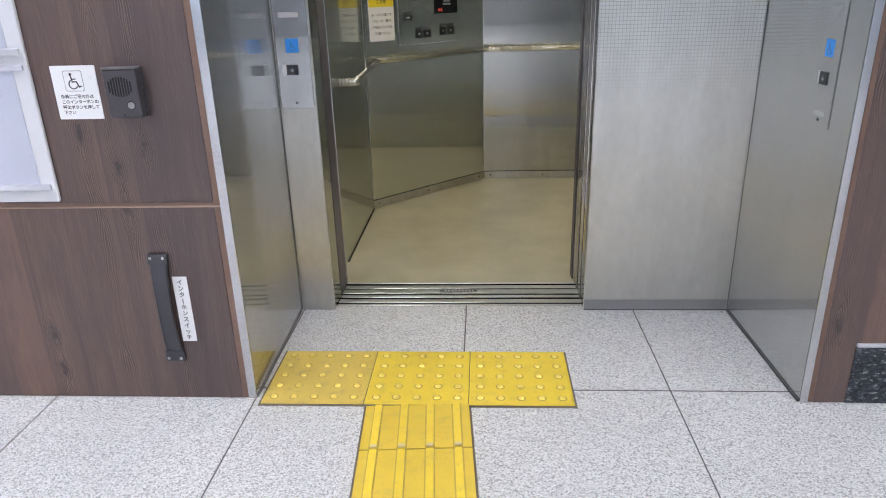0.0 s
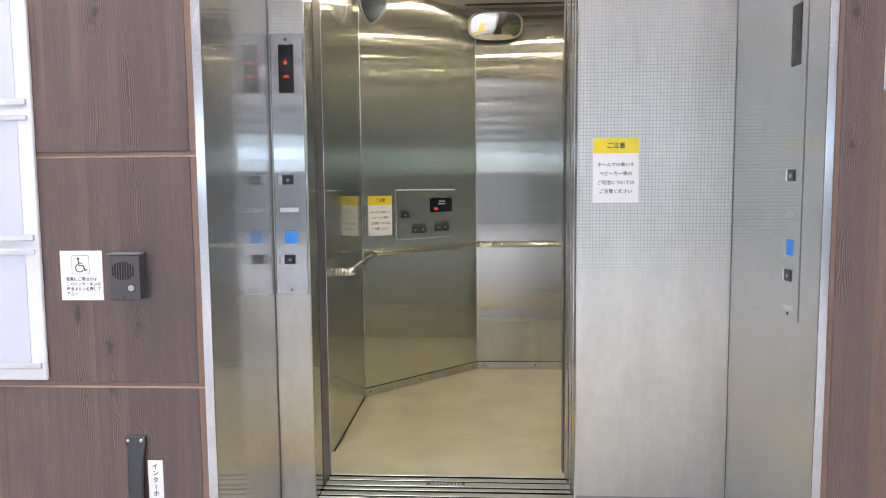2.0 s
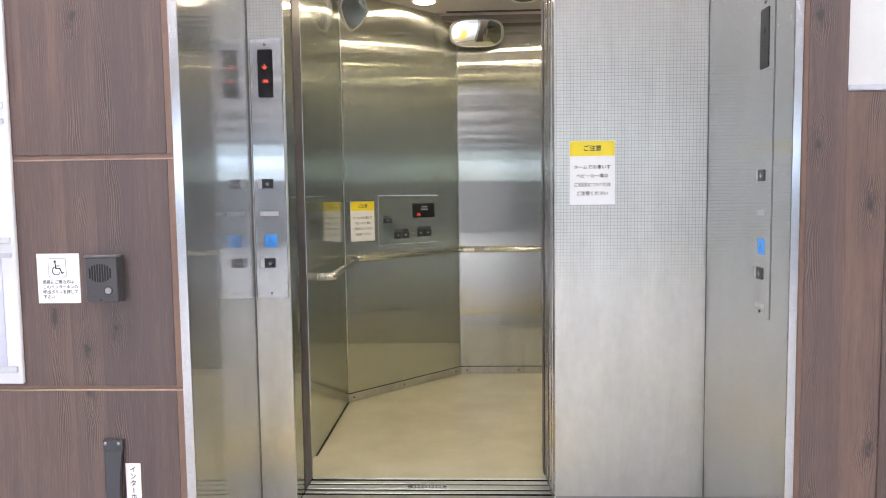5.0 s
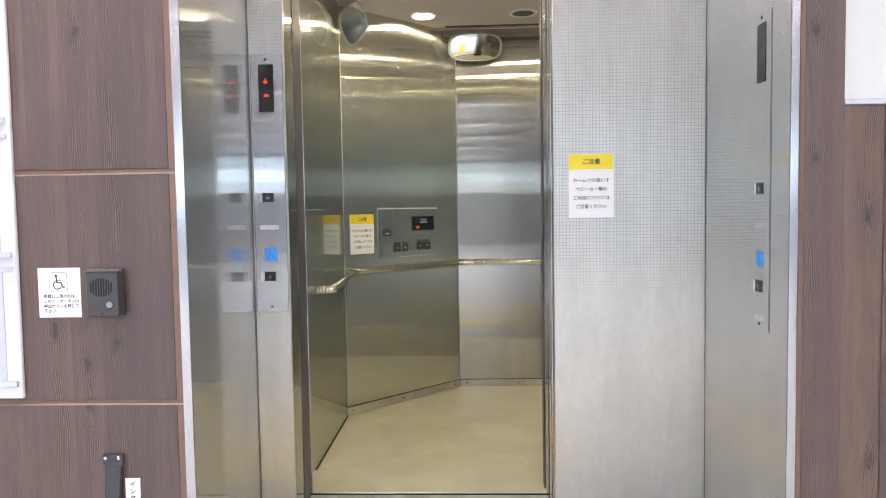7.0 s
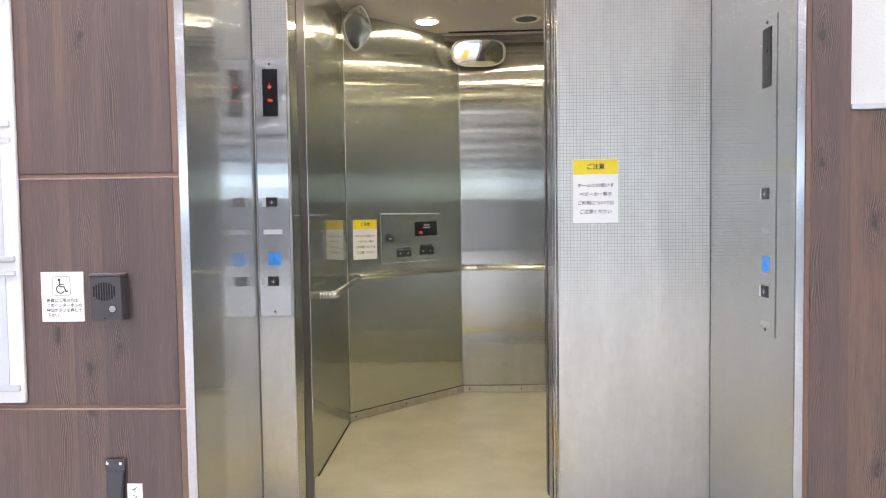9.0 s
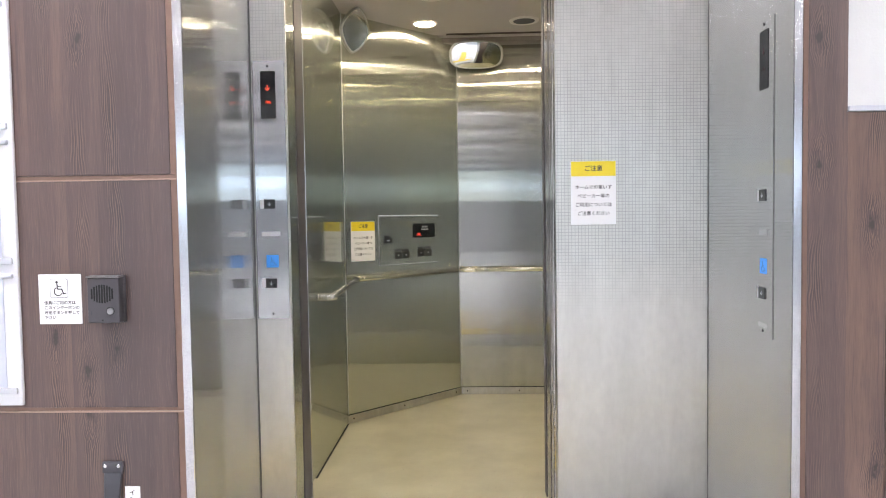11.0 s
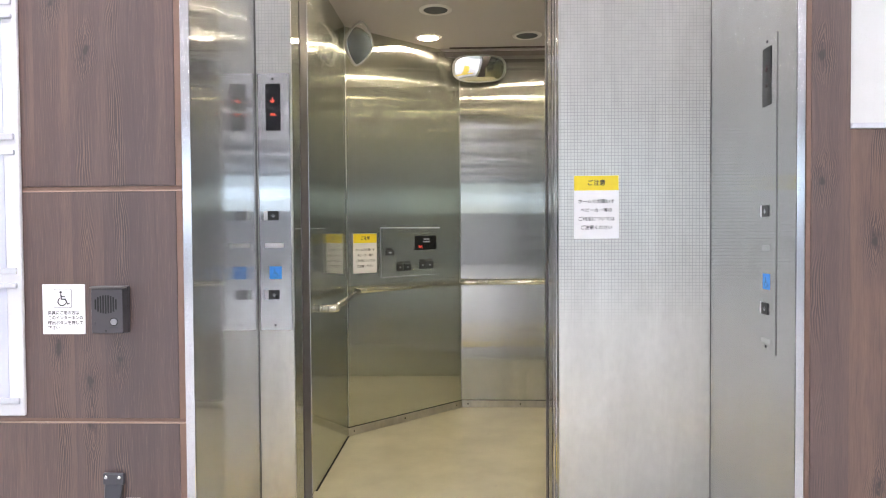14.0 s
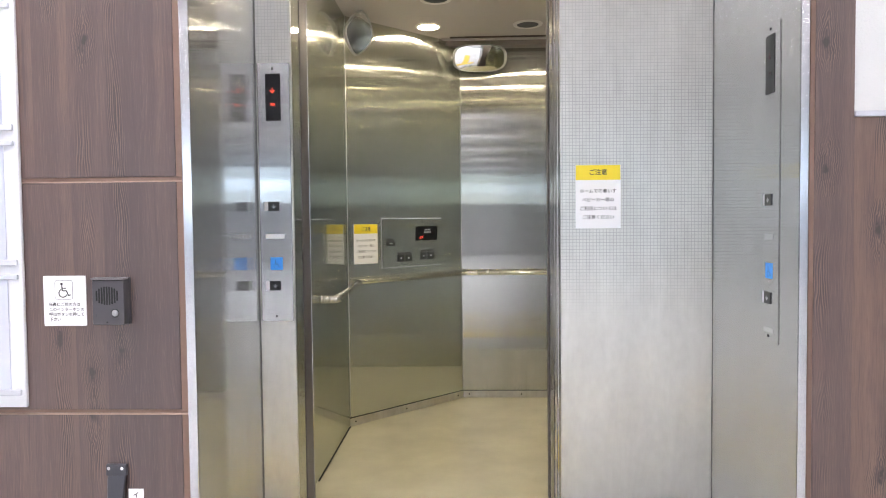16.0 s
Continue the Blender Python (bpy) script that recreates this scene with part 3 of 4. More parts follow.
part("floor_seal", slab([(L_FRONT, WOOD_Y + 0.004), (L_FRONT + 0.003, WOOD_Y + 0.004), (L_BACK + 0.003, FRONT_Y - 0.006), (L_BACK, FRONT_Y - 0.006)], 0.0005, 0.007), GROUT, reveal_w, "dark sealant line")
part("floor_seal", slab([(R_FRONT - 0.005, WOOD_Y + 0.004), (R_FRONT, WOOD_Y + 0.004), (R_BACK, FRONT_Y - 0.006), (R_BACK - 0.005, FRONT_Y - 0.006)], 0.0005, 0.007), BLACK_RUBBER, reveal_e, "dark sealant line")
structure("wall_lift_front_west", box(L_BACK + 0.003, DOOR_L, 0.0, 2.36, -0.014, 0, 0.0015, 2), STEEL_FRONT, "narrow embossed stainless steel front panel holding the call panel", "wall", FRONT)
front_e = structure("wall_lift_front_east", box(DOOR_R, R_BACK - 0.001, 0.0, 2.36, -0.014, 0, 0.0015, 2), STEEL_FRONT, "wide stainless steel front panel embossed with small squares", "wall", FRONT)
# darker steel stands in for the soft dark reflection at the foot
part("kick_strip", box(DOOR_R + 0.002, R_BACK - 0.004, 0.005, 0.042, 0, 0.0015), STEEL_DULL, front_e, "dull strip at the panel foot, darker in place of a reflection", FRONT)
part("floor_seal", box(DOOR_R + 0.001, R_BACK - 0.004, 0.0005, 0.0045, 0, 0.003), GROUT, front_e, "dark sealant line", FRONT)
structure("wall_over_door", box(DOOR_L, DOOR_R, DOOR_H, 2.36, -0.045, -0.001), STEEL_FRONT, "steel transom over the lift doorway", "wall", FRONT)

# doorway jambs behind the front
structure("trim_jamb_west", box(DOOR_L - 0.045, DOOR_L - 0.001, FRONT_Y + 0.0145, 2.44, 0, 2.3, 0.001), STEEL_CAR_SIDE, "dark mirror-like steel jamb of the lift doorway", "jamb")
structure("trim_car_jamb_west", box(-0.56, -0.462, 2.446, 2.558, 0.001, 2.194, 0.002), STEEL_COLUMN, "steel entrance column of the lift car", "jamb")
structure("trim_car_lip_west", box(-0.50, -0.4595, 2.559, 2.569, 0.001, 2.194, 0.003, 2), STEEL_TRIM, "bright lip of the car entrance column", "jamb")
structure("trim_car_jamb_east", box(0.4585, 0.60, 2.562, 2.60, 0.001, 2.194, 0.003, 2), STEEL_TRIM, "steel entrance column of the lift car", "jamb")
# mirror-like inner face; a matte dark colour stands in for its dark reflection
structure("trim_car_lining_east", box(0.4550, 0.60, 2.601, 2.66, 0.001, 2.194, 0.002), STEEL_COLUMN, "inner face of the car entrance column, coloured dark for its reflection", "jamb")
structure("trim_jamb_east", box(DOOR_R + 0.0005, DOOR_R + 0.05, FRONT_Y + 0.0145, 2.392, 0.0, 2.3, 0.001), STEEL_EDGE, "mirror-like steel jamb of the lift doorway", "jamb")
structure("wall_shaft_west", box(-0.80, -0.51, FRONT_Y + 0.05, CAR_BACK + 0.3, -0.1, 2.5), DARK_GAP, "dark lift shaft wall", "wall")
structure("wall_shaft_east", box(1.06, 1.2, FRONT_Y + 0.0, CAR_BACK + 0.3, -0.1, 2.5), DARK_GAP, "dark lift shaft wall", "wall")
structure("wall_shaft_back", box(-0.8, 1.2, CAR_BACK + 0.2, CAR_BACK + 0.3, -0.1, 2.5), DARK_GAP, "dark lift shaft wall", "wall")

# ---- lift car shell ----
car_floor = structure("floor_car", box(-0.515, CAR_R + 0.02, CAR_FRONT, CAR_BACK + 0.02, -0.06, 0.0), VINYL, "worn beige vinyl floor of the lift car", "floor")
structure("ceiling_car", merge(box(-0.53, CAR_R + 0.02, 2.47, CAR_BACK - 0.13, CAR_TOP, CAR_TOP + 0.04), box(-0.53, CAR_R + 0.02, CAR_BACK - 0.112, CAR_BACK + 0.02, CAR_TOP - 0.006, CAR_TOP + 0.03), box(-0.53, CAR_R + 0.02, CAR_BACK - 0.13, CAR_BACK - 0.112, CAR_TOP + 0.03, CAR_TOP + 0.04)), CAR_CEILING, "grey-brown painted ceiling of the lift car", "ceiling")
structure("ceiling_car_slot", box(0.045, CAR_R, CAR_BACK - 0.160, CAR_BACK - 0.130, CAR_TOP - 0.0025, CAR_TOP + 0.01), plain("dark_slot_mesh", (0.07, 0.045, 0.035), 0.6, 0, 0.8, 160), "dark ventilation slot in the car ceiling", "ceiling slot")
# the rear strip's shade is put into its darker brown colour
structure("ceiling_car_step", box(-0.2, CAR_R, CAR_BACK - 0.085, CAR_BACK + 0.01, CAR_TOP - 0.034, CAR_TOP + 0.01, 0.002), plain("shaded_ceiling_strip", (0.27, 0.23, 0.21), 0.5, 0, 0.06, 12), "lowered rear strip of the car ceiling, coloured dark for its shade", "ceiling")
structure("wall_car_west", box(-0.52, -0.500, 2.58, 3.60, 0.012, CAR_TOP + 0.03), STEEL_CAR_SIDE, "hairline stainless steel side wall of the lift car", "wall")
slant = (CB - CL).length
car_slant = structure("wall_car_slanting", box(0.0, slant, 0.004, CAR_TOP + 0.03, -0.015, 0), STEEL_CAR, "slanting hairline stainless steel wall of the lift car", "wall", SLANT)
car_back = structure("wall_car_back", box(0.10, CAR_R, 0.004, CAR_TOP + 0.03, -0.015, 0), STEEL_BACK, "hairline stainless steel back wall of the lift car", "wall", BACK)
structure("wall_car_east", box(CAR_R, CAR_R + 0.015, 2.58, CAR_BACK + 0.01, 0.004, CAR_TOP + 0.03), STEEL_CAR, "hairline stainless steel side wall of the lift car", "wall")
structure("wall_car_front", merge(box(0.60, CAR_R, 2.57, 2.60, 0.002, CAR_TOP + 0.03), box(-0.53, 0.60, 2.586, 2.60, 2.1, CAR_TOP + 0.03)), STEEL_CAR, "hairline stainless steel front wall of the lift car", "wall")
structure("wall_car_header", box(-0.53, 0.62, 2.47, 2.584, 2.11, CAR_TOP + 0.05), STEEL_CAR, "steel header over the car doorway", "wall")
KICK_S = part("kick_plate", box(0.002, slant - 0.002, 0.001, 0.043, 0.0, 0.006, 0.0015), STEEL_KICK, car_slant, "scuffed steel kick plate", SLANT)
for u in (0.04, 0.40, slant - 0.05):
    part("screw", disc(u, 0.023, 0.0045, 0.006, 0.0075, 12), DARK_GAP, KICK_S, "dark screw", SLANT)
part("kick_joint", box(0.002, slant - 0.002, 0.0435, 0.0475, 0.0, 0.003), DARK_GAP, car_slant, "dark joint line", SLANT)
part("kick_joint", box(0.106, CAR_R, 0.0435, 0.0475, 0.0, 0.003), DARK_GAP, car_back, "dark joint line", BACK)
# edge highlight of the corner, put in as a thin bright strip
part("corner_trim", box(0.004, 0.0105, 0.05, CAR_TOP, 0.0, 0.004, 0.0018), FRAME_ALU, car_slant, "thin bright strip added for the corner's edge highlight", SLANT)
part("corner_trim", box(slant - 0.004, slant - 0.0005, 0.05, CAR_TOP, 0.0, 0.002, 0.001), STEEL_DULL, car_slant, "thin dull corner edge", SLANT)
KICK_B = part("kick_plate", box(0.106, CAR_R, 0.001, 0.043, 0.0, 0.006, 0.0015), STEEL_KICK, car_back, "scuffed steel kick plate", BACK)
for u in (0.142, 0.467, 0.80):
    part("screw", disc(u, 0.023, 0.0045, 0.006, 0.0075, 12), DARK_GAP, KICK_B, "dark screw", BACK)
part("floor_gap", box(-0.505, -0.4965, 2.80, 3.575, -0.001, 0.0025), DARK_GAP, car_floor, "dark gap along the car wall")

# ---- threshold ----
sill = thing("lift_sill", (0, 2.466, 0), "grooved worn metal lift sill, landing and car halves", "sill")
# groove shade: a black bed raised to just under the bar tops
part("sill_bed", box(DOOR_L - 0.004, DOOR_R + 0.3, 2.357, 2.578, -0.06, -0.0014), BLACK_PIT, sill, "black bed standing in for the shade in the grooves")
for y0, y1, z in ((2.3590, 2.3705, 0.001), (2.3850, 2.4150, 0.0), (2.4315, 2.4540, 0.0), (2.4665, 2.5010, 0.002), (2.5165, 2.5445, 0.0), (2.5610, 2.5760, 0.001)):
    part("sill_bar", box(DOOR_L + 0.001, DOOR_R + 0.25, y0, y1, -0.035, z, 0.0015), STEEL_SILL, sill, "worn sill bar")
badge = part("badge", plate(-0.078, 0.072, 2.476, 2.4955, 0.002, 0.0028, 0.008), GREY_PLASTIC, sill, "small dark maker's badge")
for i in range(9):
    part("badge_mark", box(-0.058 + i * 0.0135, -0.049 + i * 0.0135, 2.481, 2.4905, 0.0028, 0.0034), BRAILLE, badge)


def lift_door(name, x0, x1, y0, y1, label, group):
    ob = thing(name, ((x0 + x1) / 2, (y0 + y1) / 2, 0.004), label, "lift door", group)
    part("door_leaf", box(x0, x1, y0, y1, 0.006, 2.12, 0.003, 2), STEEL_EDGE, ob)
    part("leading_edge", box(x0 - 0.004, x0 - 0.0005, y0 + 0.004, y1 - 0.004, 0.012, 2.10, 0.0006), STEEL_EDGE, ob, "worn steel leading edge")
    part("seal", box(x0 + 0.006, x0 + 0.012, y1 + 0.0005, y1 + 0.0035, 0.012, 2.10), DARK_GAP, ob, "dark rubber seal")
    return ob


lift_door("landing_door", 0.4635, 0.945, 2.404, 2.452, "open brushed steel landing door slid behind the front", "lift doors")
lift_door("lift_car_door", 0.4610, 0.935, 2.470, 2.550, "open brushed steel car door slid aside", "lift doors")


# ---- hall lights ----
def ceiling_light(x, y, length=1.24):
    ob = thing("ceiling_light", (x, y, HALL_TOP), "unseen white ceiling light with added skirts on the hall ceiling", "ceiling light", "hall ceiling lights")
    hx, hy, low = length / 2, 0.15, HALL_TOP - 0.12
    part("housing", box(x - hx, x + hx, y - hy, y + hy, HALL_TOP - 0.030, HALL_TOP - 0.001, 0.004), WHITE_BOARD, ob, "white metal housing")
    # skirts are added to keep the diffuser out of the steel's reflections
    for x0, x1, y0, y1 in ((x - hx, x + hx, y - hy, y - hy + 0.012), (x - hx, x + hx, y + hy - 0.012, y + hy), (x - hx, x - hx + 0.012, y - hy + 0.012, y + hy - 0.012), (x + hx - 0.012, x + hx, y - hy + 0.012, y + hy - 0.012)):
        part("skirt", box(x0, x1, y0, y1, low, HALL_TOP - 0.030, 0.002), GREY_SKIRT, ob, "grey skirt added to hide the diffuser at low angles")
    part("diffuser", box(x - hx + 0.016, x + hx - 0.016, y - hy + 0.016, y + hy - 0.016, HALL_TOP - 0.042, HALL_TOP - 0.031, 0.003), TUBE, ob, "glowing diffuser")
    return ob


first_light = ceiling_light(-2.6, 1.0)
# unseen fixtures: far rows brighten what the steel mirrors, (2.2, 0.8) the east floor
rows_of_lights = [(lx, ly) for ly in (-1.8, -4.1, -6.4, -8.7, -11.0) for lx in (-4.4, -2.6, -0.75, 1.1, 2.95)]
for lx, ly in [(-4.4, 1.0), (-0.75, 1.0), (2.2, 0.8)] + rows_of_lights:
    copy_thing(first_light, pose(lx, ly, HALL_TOP))


# ---- car fittings ----
def downlight(x, y, lit):
    ob = thing("downlight", (x, y, CAR_TOP), "recessed round downlight in the car ceiling, " + ("lit warm white" if lit else "unlit and dark"), "downlight", "car downlights")
    bm = bmesh.new()
    n = 32
    ro, ri = (0.071, 0.054) if lit else (0.083, 0.058)
    prof = ((ro, -0.0005), (ro - 0.003, -0.006), (ri + 0.004, -0.007), (ri, -0.002))
    rings = [[bm.verts.new((x + r * math.cos(2 * math.pi * i / n), y + r * math.sin(2 * math.pi * i / n), CAR_TOP + dz)) for i in range(n)] for r, dz in prof]
    for a, b in zip(rings, rings[1:]):
        for i in range(n):
            bm.faces.new((a[i], a[(i + 1) % n], b[(i + 1) % n], b[i]))
    part("trim_ring", bm, LAMP_TRIM, ob, "pale trim ring", None, True)
    part("lamp" if lit else "reflector", disc(x, y, ri + 0.002, CAR_TOP - 0.004, CAR_TOP - 0.001, 32), LAMP_WARM if lit else MIRROR_RIM_DARK, ob, "glowing lamp face" if lit else "dark reflector")
    return ob


MIRROR_RIM_DARK = plain("dark_lamp_reflector", (0.014, 0.010, 0.009), 0.35, 0, 0.1)
for x, y, lit in ((-0.069, 3.81, True), (0.485, 3.80, False), (-0.004, 3.333, False), (0.62, 3.333, True), (-0.10, 2.86, True), (0.50, 2.86, True)):
    downlight(x, y, lit)


def arc(p0, p1, p2, n=6):
    """A bend from p0 to p2 with its corner at p1."""
    p0, p1, p2 = Vector(p0), Vector(p1), Vector(p2)
    return [(1 - t) ** 2 * p0 + 2 * t * (1 - t) * p1 + t * t * p2 for t in (i / n for i in range(n + 1))]


RAIL_Z, OUT = 0.787, 0.062
s_dir = (CB - CL).normalized()
s_nrm = Vector((s_dir.y, -s_dir.x, 0))
a0 = Vector((-0.428, 2.885, RAIL_Z - 0.012))
a1 = Vector((-0.505 + OUT + 0.02, 3.50, RAIL_Z))
k = CL + s_nrm * OUT + s_dir * 0.02 + Vector((0, 0, RAIL_Z))
b0 = k + s_dir * 0.05
c = CB + s_nrm * OUT + Vector((0, 0, RAIL_Z))
kb = Vector((c.x + 0.02, CAR_BACK - OUT, RAIL_Z))
rail = thing("handrail", (0.1, 3.9, RAIL_Z), "polished stainless steel handrail round the lift car walls", "handrail")
# same rail as the others; darker steel stands in for its dark reflections
part("side_rail", tube([a0, a1, k], 0.0140, 14, 0.8), STEEL_EDGE, rail, "side bar of the shiny rail, in darker steel for its dark reflections", None, True)
part("slant_rail", tube([k, b0] + [c - s_dir * 0.03], 0.0146, 14, 0.8), CHROME, rail, "shiny steel bar", None, True)
part("corner_bend", tube(arc(c - s_dir * 0.03, kb, kb + Vector((0.04, 0, 0))), 0.0147, 14, 0.8), CHROME, rail, "", None, True)
part("back_rail", tube([kb + Vector((0.04, 0, 0)), Vector((CAR_R - 0.1, CAR_BACK - OUT, RAIL_Z))], 0.0146, 14, 0.8), CHROME, rail, "shiny steel bar", None, True)
END_Z = RAIL_Z - 0.016
part("end_bracket", tube([Vector((-0.424, 2.905, END_Z + 0.002)), Vector((-0.419, 2.884, END_Z)), Vector((-0.430, 2.872, END_Z)), Vector((-0.500, 2.870, END_Z))], 0.0165, 14, 0.85), GOLD_BUMPER, rail, "bright ribbed end bracket", None, True)
for i in range(5):
    part("rib", tube([Vector((-0.434 - i * 0.013, 2.8705, END_Z)), Vector((-0.440 - i * 0.013, 2.8702, END_Z))], 0.0178, 12, 0.85), GOLD_BUMPER, rail, "", None, True)
for u in (0.16, 0.70):
    p = CL + s_dir * u + Vector((0, 0, RAIL_Z))
    part("rail_post", tube([p, p + s_nrm * (OUT - 0.005)], 0.008, 10), CHROME, rail, "", None, True)
for x in (0.45, 0.8):
    part("rail_post", tube([Vector((x, CAR_BACK, RAIL_Z)), Vector((x, CAR_BACK - OUT + 0.005, RAIL_Z))], 0.008, 10), CHROME, rail, "", None, True)


def convex_mirror(center, target, ring, rim, bulge, label):
    """A bulged mirror in a rimmed grey shell, facing target."""
    c0 = Vector(center)
    q = (Vector(target) - c0).to_track_quat("Z", "Y").to_matrix().to_4x4()
    m = Matrix.Translation(c0) @ q
    ob = thing("convex_mirror", center, label, "mirror", "car corner mirrors")
    n = len(ring)
    bm = bmesh.new()
    shells = [[bm.verts.new((x * f, y * f, w)) for x, y in ring] for f, w in ((0.86, -0.030), (0.98, -0.014), (1.0, 0.0), (0.97, 0.008), (1 - rim, 0.004))]
    for a, b in zip(shells, shells[1:]):
        for i in range(n):
            bm.faces.new((a[i], a[(i + 1) % n], b[(i + 1) % n], b[i]))
    bm.faces.new(shells[0][::-1])
    part("mirror_shell", bm, MIRROR_RIM, ob, "grey plastic shell and rim", m, True)
    bm = bmesh.new()
    levels = [[bm.verts.new((x * f, y * f, 0.003 + bulge * (1 - f * f / (1 - rim) ** 2))) for x, y in ring] for f in [(1 - rim) * s for s in (1.0, 0.8, 0.6, 0.4, 0.2)]]
    for a, b in zip(levels, levels[1:]):
        for i in range(n):
            bm.faces.new((a[i], a[(i + 1) % n], b[(i + 1) % n], b[i]))
    top = bm.verts.new((0, 0, 0.003 + bulge))
    for i in range(n):
        bm.faces.new((levels[-1][i], levels[-1][(i + 1) % n], top))
    part("mirror_glass", bm, MIRROR, ob, "bulged mirror face", m, True)
    part("bracket", box(-0.015, 0.015, -0.015, 0.015, -0.07, -0.028, 0.004), MIRROR_RIM, ob, "", m)
    return ob


def stadium(w, h, power, n=40):
    """A rounded outline between an oval and a rectangle."""
    out = []
    for i in range(n):
        a = 2 * math.pi * i / n
        ca, sa = math.cos(a), math.sin(a)
        out.append((w / 2 * math.copysign(abs(ca) ** (2 / power), ca), h / 2 * math.copysign(abs(sa) ** (2 / power), sa)))
    return out


convex_mirror((0.222, 4.085, 2.080), (0.31, 2.6, 1.44), stadium(0.325, 0.166, 3.0), 0.09, 0.011, "rounded oblong convex mirror in a grey rim under the car ceiling")
convex_mirror((-0.410, 3.50, 2.080), (0.55, 2.6, 1.75), [(y, x) for x, y in stadium(0.232, 0.184, 1.45)][::-1], 0.10, 0.006, "rounded lozenge convex mirror in a grey rim at the car's corner")

# wheelchair user's control panel on the slanting wall
cop = thing("car_control_panel", SLANT @ Vector((0.46, 0.98, 0)), "low steel control panel with dark buttons on the slanting wall", "control panel")
part("blank_plate", plate(0.012, 0.226, 0.853, 1.128, 0, 0.0015, 0.012), STEEL_CAR, cop, "thin blank steel plate", SLANT)
part("faceplate", plate(0.237, 0.683, 0.847, 1.122, 0, 0.006, 0.003, 3, 0.0006), STEEL_CAR, cop, "hairline steel faceplate", SLANT)
# highlights along the faceplate's edges, put in as pale strips
part("top_edge", tube([Vector((0.238, 1.1235, 0.005)), Vector((0.682, 1.1235, 0.005))], 0.0035, 10), WHITE_RAIL, cop, "pale strip drawn for the highlight on the top bevel", SLANT)
part("side_edge", box(0.2355, 0.2372, 0.848, 1.121, 0.0, 0.0065, 0.0005), PALE_INK, cop, "thin pale line drawn for the bright side edge", SLANT)
part("lower_edge", box(0.238, 0.682, 0.8452, 0.8468, 0.0, 0.0065, 0.0005), PALE_INK, cop, "thin grey lower edge", SLANT)
dsp = part("display", plate(0.484, 0.654, 0.994, 1.077, 0.006, 0.0085, 0.002), BLACK_GLASS, cop, "black display glass", SLANT)
part("display_text", merge(*[box(0.552 + i * 0.012, 0.560 + i * 0.012, 1.053, 1.061, 0.0085, 0.009) for i in range(4)], *[box(0.546 + i * 0.012, 0.554 + i * 0.012, 1.038, 1.046, 0.0085, 0.009) for i in range(5)]), PALE_INK, dsp, "pale printed bars", SLANT)
part("led_text", lettering("改札", 0.018, 0.528, 1.012, 0.0092, "CENTER", 0.9, False, 0.0), LED_CAR, dsp, "glowing red text", SLANT)
for u0, u1, v0, v1 in ((0.269, 0.326, 0.969, 0.996), (0.346, 0.394, 0.877, 0.917), (0.402, 0.452, 0.877, 0.917), (0.518, 0.566, 0.882, 0.926), (0.573, 0.625, 0.882, 0.926)):
    btn = part("button", plate(u0, u1, v0, v1, 0.006, 0.010, 0.003, 3, 0.001), BUTTON_DARK, cop, "dark push button", SLANT)
    cu, cv = (u0 + u1) / 2, (v0 + v1) / 2
    part("button_mark", disc(cu, cv, 0.0055, 0.010, 0.0105, 12) if v1 - v0 > 0.03 else box(cu - 0.012, cu + 0.012, cv - 0.003, cv + 0.003, 0.010, 0.0105), ARROW_PALE, btn, "pale symbol", SLANT)
    part("caption", merge(*[box(u0 + 0.001 + i * 0.009, u0 + 0.009 + i * 0.009, v1 + 0.004, v1 + 0.014, 0.006, 0.0068) for i in range(5)]), INK, cop, "small dark caption bars", SLANT)


def wheelchair(cu, cv, s, w):
    """The wheelchair symbol: head, body, arm, leg and wheel."""
    bms = [disc(cu - 0.12 * s, cv + 0.42 * s, 0.085 * s, w, w + 0.0006, 14)]

    def stroke(pts, t=0.075):
        for (x0, y0), (x1, y1) in zip(pts, pts[1:]):
            d = Vector((x1 - x0, y1 - y0, 0)).normalized()
            nrm = Vector((-d.y, d.x, 0)) * t * s / 2
            a, b = Vector((cu + x0 * s, cv + y0 * s, 0)) - d * t * s * 0.3, Vector((cu + x1 * s, cv + y1 * s, 0)) + d * t * s * 0.3
            bm = bmesh.new()
            bms.append(prism(bm, [(q.x, q.y) for q in (a + nrm, a - nrm, b - nrm, b + nrm)], w, w + 0.0006))
    stroke([(-0.11, 0.30), (-0.07, -0.04), (0.20, -0.04), (0.33, -0.36), (0.46, -0.32)])
    stroke([(-0.09, 0.13), (0.17, 0.13)], 0.06)
    stroke([(0.27 * math.cos(radians(a)) - 0.04, 0.27 * math.sin(radians(a)) - 0.20) for a in range(118, 352, 18)], 0.065)
    return merge(*bms)


CARFRONT = surf((0, 2.60, 0), (-1, 0, 0))
cfp = thing("main_control_panel", CARFRONT @ Vector((-0.78, 0.8, 0)), "tall steel control panel with dark buttons on the car front wall", "control panel")
part("faceplate", plate(-0.90, -0.66, 0.80, 1.75, 0, 0.006, 0.003, 3, 0.001), STEEL_CAR, cfp, "hairline steel faceplate", CARFRONT)
part("side_edge", box(-0.664, -0.660, 0.80, 1.75, 0.006, 0.008, 0.0005), WHITE_RAIL, cfp, "thin pale edge", CARFRONT)
